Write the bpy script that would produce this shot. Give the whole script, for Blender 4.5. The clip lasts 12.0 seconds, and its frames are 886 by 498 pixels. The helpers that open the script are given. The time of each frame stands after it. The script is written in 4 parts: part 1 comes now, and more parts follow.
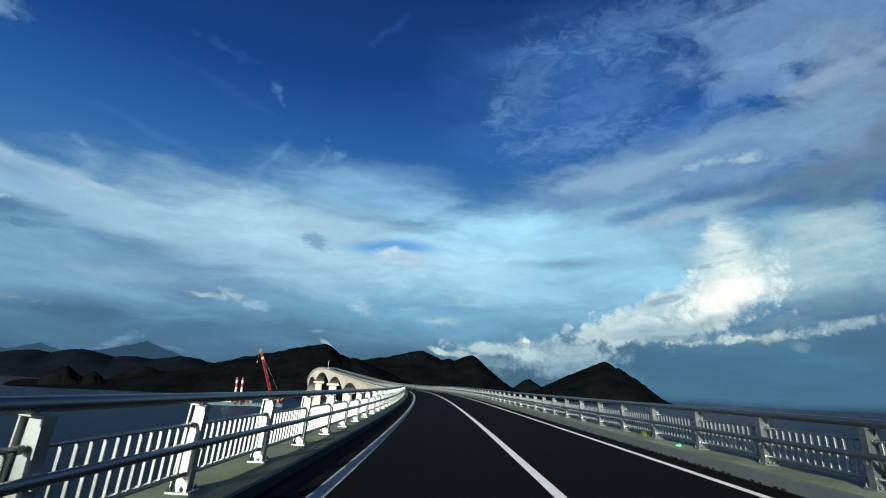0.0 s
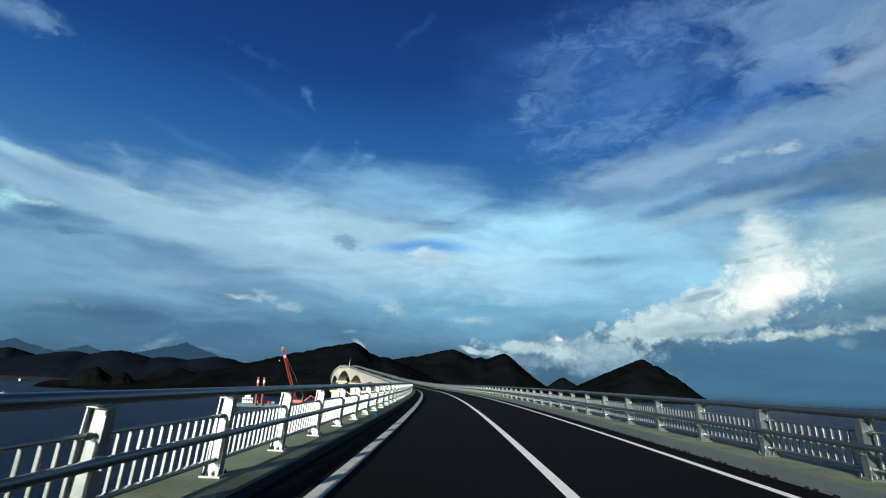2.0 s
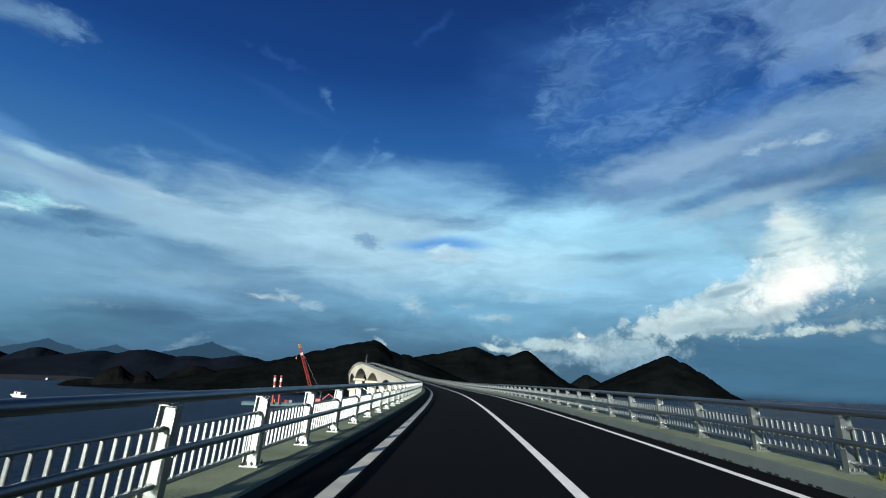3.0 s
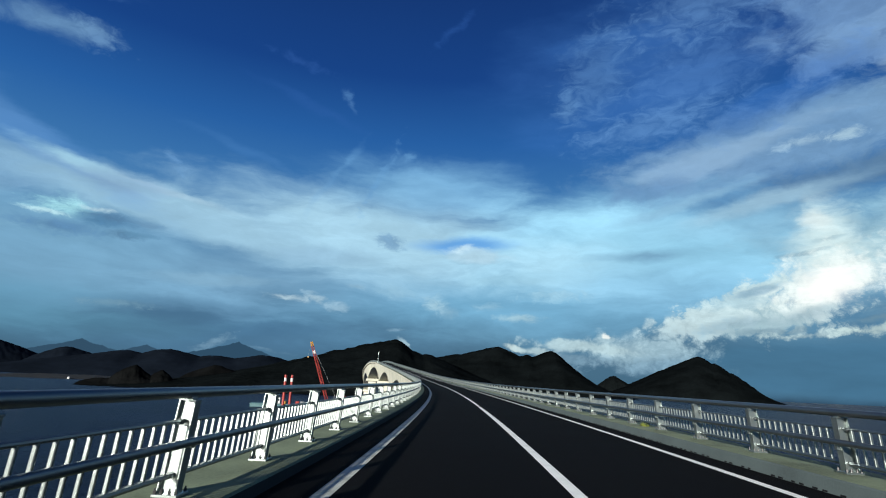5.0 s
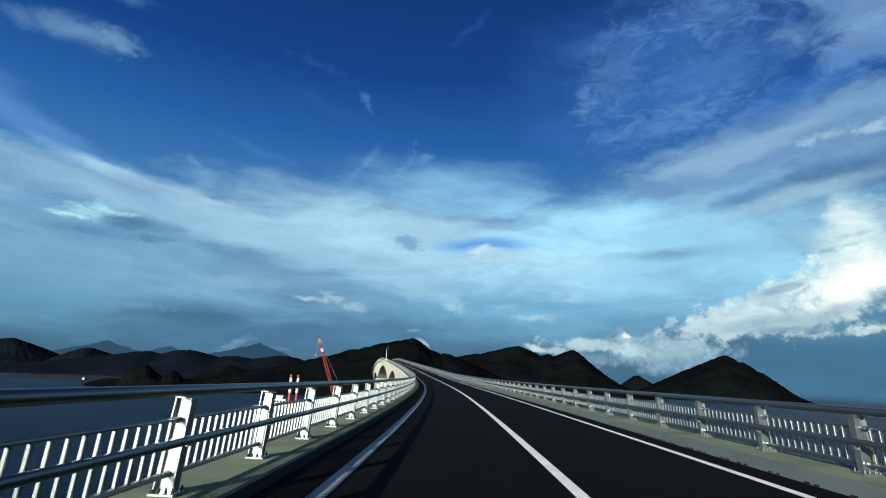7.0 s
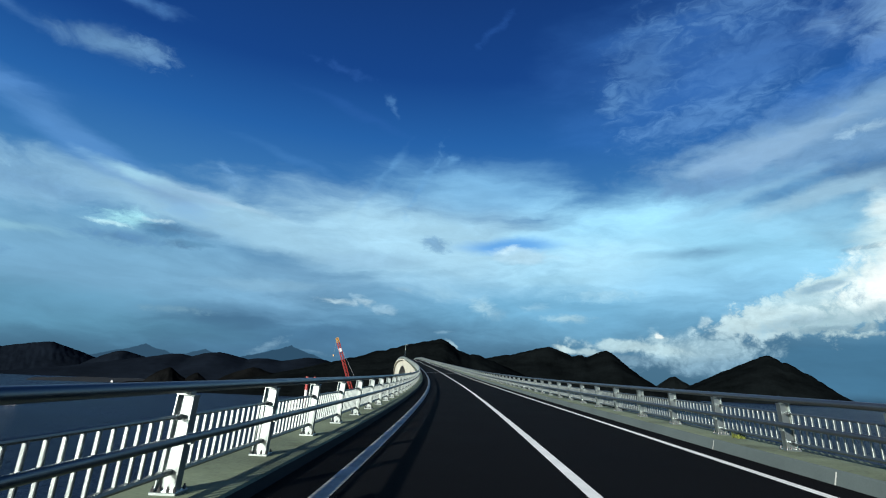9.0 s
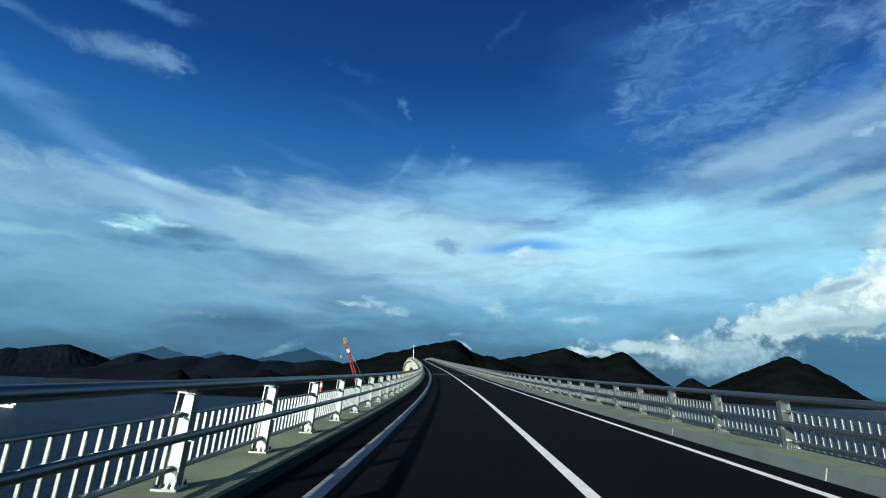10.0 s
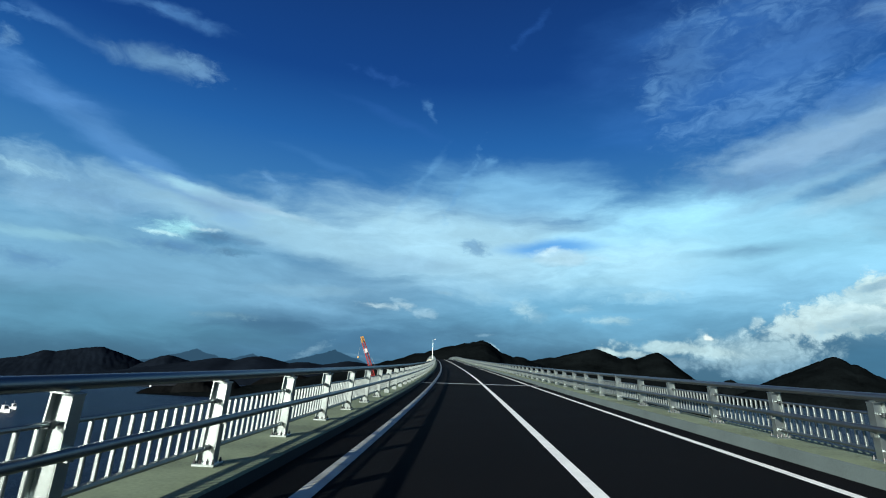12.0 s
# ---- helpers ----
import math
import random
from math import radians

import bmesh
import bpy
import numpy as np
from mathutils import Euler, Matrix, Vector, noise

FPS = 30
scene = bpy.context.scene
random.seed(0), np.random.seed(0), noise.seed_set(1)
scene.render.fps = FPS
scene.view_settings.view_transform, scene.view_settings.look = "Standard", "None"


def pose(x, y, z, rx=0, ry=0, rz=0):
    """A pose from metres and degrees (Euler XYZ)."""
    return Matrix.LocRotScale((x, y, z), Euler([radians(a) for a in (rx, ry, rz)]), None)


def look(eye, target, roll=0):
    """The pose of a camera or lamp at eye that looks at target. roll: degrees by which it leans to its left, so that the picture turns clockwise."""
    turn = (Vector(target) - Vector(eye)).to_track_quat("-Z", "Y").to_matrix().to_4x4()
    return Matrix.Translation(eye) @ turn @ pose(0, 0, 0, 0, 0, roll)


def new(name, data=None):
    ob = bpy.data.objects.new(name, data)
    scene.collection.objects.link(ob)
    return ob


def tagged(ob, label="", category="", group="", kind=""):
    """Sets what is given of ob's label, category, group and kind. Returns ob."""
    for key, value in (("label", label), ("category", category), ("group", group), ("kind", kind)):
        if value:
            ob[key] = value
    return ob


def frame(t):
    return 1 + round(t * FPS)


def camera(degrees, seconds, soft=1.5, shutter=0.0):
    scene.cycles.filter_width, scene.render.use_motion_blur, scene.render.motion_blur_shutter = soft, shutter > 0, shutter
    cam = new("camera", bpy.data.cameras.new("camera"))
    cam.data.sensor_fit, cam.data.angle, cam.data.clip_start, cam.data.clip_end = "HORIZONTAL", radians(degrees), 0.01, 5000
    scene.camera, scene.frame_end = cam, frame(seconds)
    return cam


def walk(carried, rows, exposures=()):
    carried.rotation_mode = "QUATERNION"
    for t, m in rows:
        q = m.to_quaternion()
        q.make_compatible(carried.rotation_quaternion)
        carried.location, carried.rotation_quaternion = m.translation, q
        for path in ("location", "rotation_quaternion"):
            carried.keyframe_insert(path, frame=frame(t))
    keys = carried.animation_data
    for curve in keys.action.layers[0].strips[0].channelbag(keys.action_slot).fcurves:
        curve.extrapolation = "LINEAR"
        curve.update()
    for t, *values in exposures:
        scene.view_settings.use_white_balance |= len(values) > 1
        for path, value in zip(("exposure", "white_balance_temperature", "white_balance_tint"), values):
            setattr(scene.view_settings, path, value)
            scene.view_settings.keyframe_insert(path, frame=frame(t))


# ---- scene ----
cam = camera(78.0, 12.0, 1.1)
PATH = [
    (0.0, -0.028, -0.042, 1.235, -0.253, 14.443, 2.693),
    (0.5, 0.133, 10.476, 1.264, 0.371, 14.494, 2.630),
    (1.0, 0.188, 20.955, 1.321, 1.000, 14.454, 2.603),
    (1.5, 0.127, 31.456, 1.403, 1.831, 14.392, 2.554),
    (2.0, -0.044, 41.938, 1.524, 2.980, 14.220, 2.452),
    (2.5, -0.333, 52.454, 1.676, 4.216, 13.971, 2.390),
    (3.0, -0.727, 62.384, 1.793, 5.141, 13.894, 2.264),
    (3.5, -1.238, 72.633, 1.870, 5.747, 13.885, 2.330),
    (4.0, -1.881, 83.171, 1.944, 6.355, 13.880, 2.394),
    (4.5, -2.651, 93.842, 2.026, 6.967, 13.874, 2.458),
    (5.0, -3.537, 104.488, 2.097, 7.570, 13.860, 2.520),
    (5.5, -4.529, 115.088, 2.152, 7.944, 13.883, 2.468),
    (6.0, -5.621, 125.527, 2.199, 8.391, 13.851, 2.487),
    (6.5, -6.888, 136.240, 2.251, 8.928, 13.819, 2.388),
    (7.0, -8.267, 146.852, 2.325, 9.510, 13.789, 2.405),
    (7.5, -9.746, 157.451, 2.423, 10.220, 13.806, 2.369),
    (8.0, -11.343, 168.030, 2.546, 10.962, 13.820, 2.341),
    (8.5, -13.057, 178.568, 2.692, 11.717, 13.833, 2.315),
    (9.0, -14.890, 189.042, 2.860, 12.481, 13.849, 2.308),
    (9.5, -16.799, 199.460, 3.052, 13.162, 13.909, 2.221),
    (10.0, -18.848, 209.852, 3.273, 13.844, 13.982, 2.239),
    (10.5, -21.009, 220.170, 3.523, 14.557, 14.033, 2.203),
    (11.0, -23.286, 230.484, 3.818, 15.335, 14.008, 2.212),
    (11.5, -25.621, 240.586, 4.141, 16.057, 13.991, 2.186),
    (12.0, -28.030, 250.666, 4.501, 16.762, 14.025, 2.248),
]
walk(cam, [(t, pose(x, y, z, 90 + pitch, 0, yaw) @ pose(0, 0, 0, 0, 0, lean)) for t, x, y, z, yaw, pitch, lean in PATH],
     [(0, 0.03, 6500, 10), (3, 0.05, 6450, 10), (6, 0.09, 6350, 8), (9, 0.15, 6250, 7), (12, 0.19, 6250, 4)])

# ---- sun, sky, exposure ----
SUN_AZ, SUN_EL = 196.5, 14.0          # compass from the y axis, clockwise
sun = new("sun", bpy.data.lights.new("sun", "SUN"))
sun.data.energy, sun.data.angle, sun.data.color = 8.0, radians(0.5), (1.0, 0.955, 0.85)
sun.matrix_world = look((0, 0, 0), (-math.sin(radians(SUN_AZ)) * math.cos(radians(SUN_EL)),
                                    -math.cos(radians(SUN_AZ)) * math.cos(radians(SUN_EL)), -math.sin(radians(SUN_EL))))
tagged(sun, "low warm evening sun", "sun", kind="structure")

world = bpy.data.worlds.new("sky")
scene.world = world
world.use_nodes = True
W = world.node_tree
W.nodes.clear()


def node(tree, kind, **values):
    n = tree.nodes.new(kind)
    for key, value in values.items():
        n.inputs[key.replace("_", " ")].default_value = value
    return n


def math_node(tree, op, a, b=None, c=None, clamp=False):
    n = tree.nodes.new("ShaderNodeMath")
    n.operation, n.use_clamp = op, clamp
    for i, v in enumerate((a, b, c)):
        if v is None:
            continue
        if isinstance(v, (int, float)):
            n.inputs[i].default_value = v
        else:
            tree.links.new(v, n.inputs[i])
    return n.outputs[0]


def ramp(tree, fac, stops):
    n = tree.nodes.new("ShaderNodeValToRGB")
    e = n.color_ramp.elements
    while len(e) < len(stops):
        e.new(0.5)
    for i, (p, c) in enumerate(stops):
        e[i].position, e[i].color = p, (*c, 1)
    tree.links.new(fac, n.inputs[0])
    return n.outputs[0]


way = W.nodes.new("ShaderNodeTexCoord")
split = W.nodes.new("ShaderNodeSeparateXYZ")
W.links.new(way.outputs["Generated"], split.inputs[0])
az = math_node(W, "MULTIPLY", math_node(W, "ARCTAN2", split.outputs[0], split.outputs[1]), 57.29578)
el = math_node(W, "MULTIPLY", math_node(W, "ARCSINE", split.outputs[2]), 57.29578)
flat = W.nodes.new("ShaderNodeCombineXYZ")
W.links.new(az, flat.inputs[0])
W.links.new(el, flat.inputs[1])

nishita = W.nodes.new("ShaderNodeTexSky")
nishita.sky_type, nishita.sun_disc = "NISHITA", False
nishita.sun_elevation, nishita.sun_rotation = radians(SUN_EL), radians(SUN_AZ)
thin = W.nodes.new("ShaderNodeVectorMath")
thin.operation = "SCALE"
thin.inputs["Scale"].default_value = 0.012
W.links.new(nishita.outputs[0], thin.inputs[0])
tone = ramp(W, math_node(W, "MULTIPLY_ADD", el, 1 / 100, 0.1, True), [
    (0.00, (0.012, 0.026, 0.050)), (0.097, (0.020, 0.045, 0.085)), (0.105, (0.060, 0.150, 0.235)), (0.151, (0.068, 0.165, 0.270)),
    (0.216, (0.076, 0.225, 0.420)), (0.287, (0.050, 0.190, 0.445)), (0.346, (0.021, 0.118, 0.375)), (0.409, (0.009, 0.057, 0.245)),
    (0.507, (0.007, 0.036, 0.165)), (0.55, (0.022, 0.045, 0.115)), (1.0, (0.045, 0.062, 0.105))])
base_sky = W.nodes.new("ShaderNodeMix")
base_sky.data_type = "RGBA"
base_sky.inputs["Factor"].default_value = 0.9
W.links.new(thin.outputs[0], base_sky.inputs["A"])
W.links.new(tone, base_sky.inputs["B"])
sky_now = base_sky.outputs["Result"]


def noise_of(tree, vec, scale, detail, rough=0.55, stretch=(1, 1, 1), distort=0.0, turn=0.0):
    m = tree.nodes.new("ShaderNodeMapping")
    m.inputs["Scale"].default_value = stretch
    m.inputs["Rotation"].default_value = (0, 0, radians(turn))
    tree.links.new(vec, m.inputs["Vector"])
    n = node(tree, "ShaderNodeTexNoise", Scale=scale, Detail=detail, Roughness=rough, Distortion=distort)
    tree.links.new(m.outputs[0], n.inputs["Vector"])
    return n


# slow bending of the cloud plane, then three grains of cloud
bend = noise_of(W, flat.outputs[0], 0.176, 5, 0.6, (1, 2.0, 1))
shift = W.nodes.new("ShaderNodeVectorMath")
shift.operation = "MULTIPLY_ADD"
shift.inputs[1].default_value = (3.0, 1.6, 0)
W.links.new(bend.outputs["Color"], shift.inputs[0])
W.links.new(flat.outputs[0], shift.inputs[2])
centre = W.nodes.new("ShaderNodeVectorMath")
centre.operation = "SUBTRACT"
centre.inputs[1].default_value = (1.5, 0.8, 0)
W.links.new(shift.outputs[0], centre.inputs[0])
bent = centre.outputs[0]
streak = noise_of(W, bent, 0.12, 8, 0.575, (0.6, 2.3, 1), 0.3, 6).outputs[0]
puff = noise_of(W, bent, 0.27, 10, 0.62, (0.75, 1.5, 1), 0.4, 0).outputs[0]
wisp = noise_of(W, bent, 0.62, 8, 0.62, (0.75, 1.7, 1), 0.9, -24).outputs[0]
fleck = noise_of(W, bent, 1.08, 8, 0.65, (0.7, 1.3, 1), 0.5, 0).outputs[0]
cells = node(W, "ShaderNodeTexVoronoi", Scale=0.50, Detail=4.5, Roughness=0.62, Lacunarity=2.3)
cells.normalize = True
W.links.new(bent, cells.inputs["Vector"])
billow = math_node(W, "MULTIPLY_ADD", cells.outputs["Distance"], -1.9, 1.02)
mottled = math_node(W, "ADD", math_node(W, "MULTIPLY", puff, 0.5), math_node(W, "MULTIPLY", fleck, 0.5))
shade = {g: math_node(W, "MULTIPLY_ADD", h, 3.4, -1.2, True) for g, h in ((streak, streak), (puff, mottled), (wisp, wisp), (fleck, fleck), (billow, billow))}


def cloud(a, e, ra, re, turn, colour, amount, soft, ragged, grain):
    """One bank of cloud round azimuth a and elevation e, with its half-axes in degrees."""
    global sky_now
    m = W.nodes.new("ShaderNodeMapping")
    m.vector_type = "TEXTURE"
    m.inputs["Location"].default_value = (a, e, 0)
    m.inputs["Rotation"].default_value = (0, 0, radians(turn))
    m.inputs["Scale"].default_value = (ra, re, 1)
    here = W.nodes.new("ShaderNodeVectorMath")
    here.operation = "MULTIPLY_ADD"
    here.inputs[1].default_value = (1e-7, 1e-7, 1e-7)
    W.links.new(sky_now, here.inputs[0])
    W.links.new(bent, here.inputs[2])
    W.links.new(here.outputs[0], m.inputs["Vector"])
    d = W.nodes.new("ShaderNodeVectorMath")
    d.operation = "LENGTH"
    W.links.new(m.outputs[0], d.inputs[0])
    rim = math_node(W, "MULTIPLY_ADD", grain, -2.6 * ragged, d.outputs["Value"])
    r = W.nodes.new("ShaderNodeMapRange")
    r.interpolation_type = "SMOOTHSTEP"
    r.inputs["From Min"].default_value = 1.15 - 1.3 * ragged
    r.inputs["From Max"].default_value = 1.15 - 1.3 * ragged - soft
    r.inputs["To Max"].default_value = amount
    W.links.new(rim, r.inputs["Value"])
    tint = W.nodes.new("ShaderNodeMix")
    tint.data_type = "RGBA"
    tint.inputs["A"].default_value = (*[v * (0.86 + 0.10 * min(colour)) for v in colour], 1)
    tint.inputs["B"].default_value = (*[min(1.05, v * (1.11 - 0.07 * min(colour))) for v in colour], 1)
    W.links.new(math_node(W, "MULTIPLY_ADD", r.outputs[0], 1e-6, shade[grain]), tint.inputs["Factor"])
    mix = W.nodes.new("ShaderNodeMix")
    mix.data_type = "RGBA"
    W.links.new(r.outputs[0], mix.inputs["Factor"])
    W.links.new(sky_now, mix.inputs["A"])
    W.links.new(tint.outputs["Result"], mix.inputs["B"])
    sky_now = mix.outputs["Result"]


# wide thin veils
cloud(-29.11, 5.36, 25.7, 4.95, 1, (0.075, 0.181, 0.305), 0.8, 1.0, 0.3, streak)
cloud(2.59, 8.95, 37.1, 6.06, 0, (0.201, 0.456, 0.658), 0.85, 1.0, 0.4, streak)
cloud(-27.19, 9.86, 23.3, 4.36, 2, (0.201, 0.376, 0.546), 0.7, 1.0, 0.5, streak)
cloud(-13.26, 14.67, 25.9, 5.71, -4, (0.394, 0.631, 0.776), 0.95, 0.9, 0.45, streak)
cloud(-35.51, 14.91, 16.8, 2.41, -9, (0.345, 0.565, 0.716), 0.88, 0.6, 0.3, streak)
cloud(-38.1, 16.73, 9.4, 0.5, -7, (0.414, 0.604, 0.745), 0.6, 0.7, 0.5, streak)
cloud(-8.91, 19.75, 14.9, 3.63, -1, (0.229, 0.479, 0.716), 0.75, 1.0, 0.5, streak)
cloud(9.08, 15.19, 17.0, 6.42, 3, (0.374, 0.716, 0.922), 1.0, 1.0, 0.45, streak)
cloud(6.15, 12.27, 12.8, 3.48, 0, (0.424, 0.701, 0.855), 0.8, 0.9, 0.7, streak)
cloud(18.87, 12.85, 13.4, 4.44, -3, (0.309, 0.617, 0.807), 0.85, 0.9, 0.4, streak)
cloud(29.2, 2.45, 17.7, 3.04, -1, (0.064, 0.175, 0.287), 0.92, 0.6, 0.12, streak)
cloud(13.68, 10.01, 11.3, 3.44, -0, (0.284, 0.565, 0.776), 0.75, 1.0, 0.4, streak)
# veils further round to the west
cloud(-48.24, 9.37, 20.5, 6.49, 1, (0.201, 0.402, 0.578), 0.85, 0.8, 0.4, streak)
cloud(-52.76, 15.63, 8.8, 2.9, -2, (0.236, 0.423, 0.604), 0.75, 0.7, 0.6, puff)
cloud(-48.57, 19.69, 16.4, 1.71, -24, (0.119, 0.287, 0.591), 0.6, 1.0, 0.5, streak)
cloud(-55.84, 22.76, 7.1, 1.43, -5, (0.1, 0.254, 0.565), 0.5, 1.0, 0.6, streak)
cloud(-41.37, 17.1, 6.9, 0.75, -14, (0.374, 0.631, 0.761), 0.8, 0.8, 0.5, streak)
cloud(-56.52, 16.35, 3.5, 0.6, 1, (0.327, 0.539, 0.672), 0.6, 1.2, 0.945, fleck)
cloud(-51.01, 15.25, 5.3, 0.73, -4, (0.168, 0.323, 0.515), 0.5, 0.9, 0.7, puff)
cloud(-43.45, 13.64, 3.0, 1.12, 0, (0.404, 0.761, 0.823), 0.85, 1.2, 0.675, fleck)
cloud(-52.04, 11.3, 6.5, 0.61, 2, (0.309, 0.552, 0.658), 0.5, 0.9, 0.8, streak)
cloud(-51.8, 5.15, 17.8, 2.88, 2, (0.114, 0.279, 0.413), 0.85, 1.0, 0.35, streak)
cloud(-42.75, 3.71, 16.7, 1.73, 2, (0.1, 0.254, 0.371), 0.6, 1.0, 0.4, streak)
cloud(-54.28, 9.16, 3.1, 1.08, -3, (0.109, 0.238, 0.413), 0.75, 1.2, 0.675, fleck)
cloud(-38.05, 5.77, 3.7, 0.5, -0, (0.201, 0.352, 0.445), 0.6, 1.2, 0.945, fleck)
# grey-lilac patches and dark scraps
cloud(-39.85, 16.53, 5.4, 1.26, -4, (0.208, 0.342, 0.539), 0.6, 0.9, 0.6, streak)
cloud(-40.08, 13.25, 3.2, 0.5, -5, (0.095, 0.209, 0.352), 1.0, 1.05, 0.81, fleck)
cloud(-38.41, 11.92, 2.0, 0.5, -1, (0.104, 0.223, 0.361), 1.0, 1.05, 0.81, fleck)
cloud(-41.1, 13.84, 1.7, 0.25, -2, (0.479, 0.658, 0.745), 0.7, 1.05, 0.81, fleck)
cloud(-36.58, 13.1, 1.4, 0.25, -5, (0.145, 0.287, 0.445), 0.7, 1.05, 0.81, fleck)
cloud(-43.86, 11.88, 3.7, 0.75, -1, (0.114, 0.254, 0.434), 1.0, 1.05, 0.81, fleck)
cloud(-40.93, 12.85, 2.2, 0.63, -3, (0.091, 0.223, 0.381), 1.0, 1.05, 0.81, fleck)
cloud(-37.17, 12.08, 2.4, 0.38, -1, (0.119, 0.27, 0.423), 0.8, 1.05, 0.81, fleck)
cloud(-44.63, 12.97, 1.7, 0.25, -4, (0.513, 0.761, 0.823), 0.7, 1.05, 0.81, fleck)
cloud(-5.48, 14.31, 6.3, 1.04, 1, (0.075, 0.28, 0.66), 0.8, 1.0, 0.5, streak)
cloud(-13.26, 14.15, 1.8, 0.91, -14, (0.162, 0.314, 0.491), 0.8, 0.9, 0.81, fleck)
cloud(13.78, 13.2, 7.0, 0.77, 2, (0.151, 0.305, 0.456), 0.75, 1.1, 1.0, streak)
cloud(-20.53, 12.27, 7.4, 0.91, 2, (0.236, 0.402, 0.552), 0.5, 0.9, 0.8, streak)
cloud(-29.59, 9.05, 8.2, 0.77, 3, (0.244, 0.423, 0.565), 0.5, 0.9, 0.9, streak)
cloud(-32.54, 6.07, 8.7, 0.89, 1, (0.082, 0.188, 0.305), 0.55, 0.9, 0.7, streak)
cloud(-24.88, 4.39, 7.8, 0.77, 7, (0.071, 0.175, 0.296), 0.6, 0.9, 0.6, streak)
# scraps in the upper west
cloud(-47.16, 28.26, 5.7, 1.34, 3, (0.145, 0.287, 0.479), 0.74, 1.15, 0.7, puff)
cloud(-43.94, 28.28, 2.6, 1.23, -5, (0.151, 0.296, 0.503), 0.66, 1.2, 0.945, fleck)
cloud(-45.81, 32.27, 4.8, 0.84, 0, (0.078, 0.202, 0.456), 0.66, 1.15, 0.8, puff)
cloud(-49.03, 32.55, 4.6, 0.6, 8, (0.082, 0.209, 0.468), 0.49, 1.15, 0.9, puff)
cloud(-55.81, 28.49, 5.9, 0.59, -11, (0.075, 0.195, 0.456), 0.53, 1.15, 0.8, streak)
cloud(-58.75, 28.4, 3.1, 0.59, 0, (0.082, 0.209, 0.468), 0.49, 1.2, 1.08, fleck)
cloud(-59.45, 26.09, 1.1, 0.94, -7, (0.139, 0.287, 0.515), 0.61, 1.2, 0.81, fleck)
cloud(-57.91, 24.83, 1.6, 0.47, -2, (0.082, 0.223, 0.503), 0.41, 1.2, 0.945, fleck)
cloud(-19.23, 28.61, 0.7, 0.76, 18, (0.109, 0.27, 0.539), 0.45, 1.2, 0.675, fleck)
cloud(-18.82, 27.73, 0.4, 0.89, 16, (0.095, 0.238, 0.503), 0.45, 1.2, 0.675, fleck)
cloud(-35.57, 19.85, 0.6, 1.01, 44, (0.151, 0.323, 0.578), 0.49, 1.2, 0.675, fleck)
cloud(-34.5, 18.74, 1.0, 0.76, 1, (0.168, 0.352, 0.604), 0.49, 1.2, 0.675, fleck)
cloud(-12.0, 23.09, 0.9, 0.51, -3, (0.162, 0.381, 0.658), 0.49, 1.2, 0.675, fleck)
cloud(-23.05, 27.12, 7.5, 0.64, -17, (0.032, 0.117, 0.381), 0.29, 1.15, 0.6, streak)
cloud(-24.74, 30.96, 4.0, 0.63, -12, (0.032, 0.107, 0.352), 0.33, 1.2, 1.08, fleck)
cloud(-28.93, 21.61, 7.0, 0.51, -14, (0.075, 0.223, 0.515), 0.29, 1.15, 0.9, streak)
cloud(-19.75, 20.3, 5.2, 0.52, 55, (0.145, 0.352, 0.631), 0.33, 1.15, 0.9, streak)
cloud(-15.02, 20.36, 4.7, 0.53, 64, (0.145, 0.352, 0.631), 0.33, 1.2, 1.215, fleck)
cloud(-7.15, 35.85, 3.6, 0.51, 34, (0.032, 0.117, 0.402), 0.29, 1.2, 0.675, fleck)
# sheets of grey cloud in the east
cloud(32.87, 14.23, 12.1, 3.79, 2, (0.267, 0.479, 0.617), 0.85, 0.9, 0.5, puff)
cloud(23.28, 16.03, 10.9, 2.02, 4, (0.284, 0.539, 0.716), 0.6, 0.9, 0.6, streak)
cloud(37.26, 32.17, 13.5, 5.08, -2, (0.156, 0.287, 0.503), 0.85, 0.7, 0.65, puff)
cloud(39.68, 24.76, 7.1, 7.38, 7, (0.187, 0.296, 0.445), 0.95, 0.7, 0.55, puff)
cloud(26.96, 22.51, 19.5, 3.98, 7, (0.181, 0.332, 0.527), 0.85, 0.7, 0.55, puff)
cloud(32.59, 28.82, 5.9, 1.94, 9, (0.201, 0.352, 0.578), 0.7, 0.7, 0.8, puff)
cloud(38.88, 27.71, 4.8, 1.07, 10, (0.284, 0.402, 0.578), 0.6, 0.8, 0.8, puff)
cloud(20.89, 22.17, 12.6, 1.39, 11, (0.292, 0.456, 0.644), 0.65, 0.8, 0.8, streak)
cloud(27.43, 22.11, 2.9, 0.5, 6, (0.374, 0.539, 0.672), 0.6, 1.2, 1.08, fleck)
cloud(30.84, 22.12, 1.9, 0.49, 6, (0.424, 0.591, 0.687), 0.65, 1.2, 1.08, fleck)
cloud(31.0, 18.77, 12.9, 1.6, 6, (0.114, 0.216, 0.352), 0.75, 0.9, 0.6, puff)
cloud(38.57, 18.85, 6.1, 2.88, 1, (0.109, 0.202, 0.305), 0.75, 0.8, 0.5, puff)
cloud(13.86, 19.71, 6.3, 1.28, 11, (0.129, 0.262, 0.468), 0.55, 0.9, 0.7, puff)
cloud(24.47, 17.37, 8.5, 1.0, 9, (0.355, 0.552, 0.687), 0.7, 0.8, 0.6, streak)
cloud(16.76, 17.74, 7.7, 0.76, 13, (0.284, 0.515, 0.701), 0.6, 0.9, 0.7, streak)
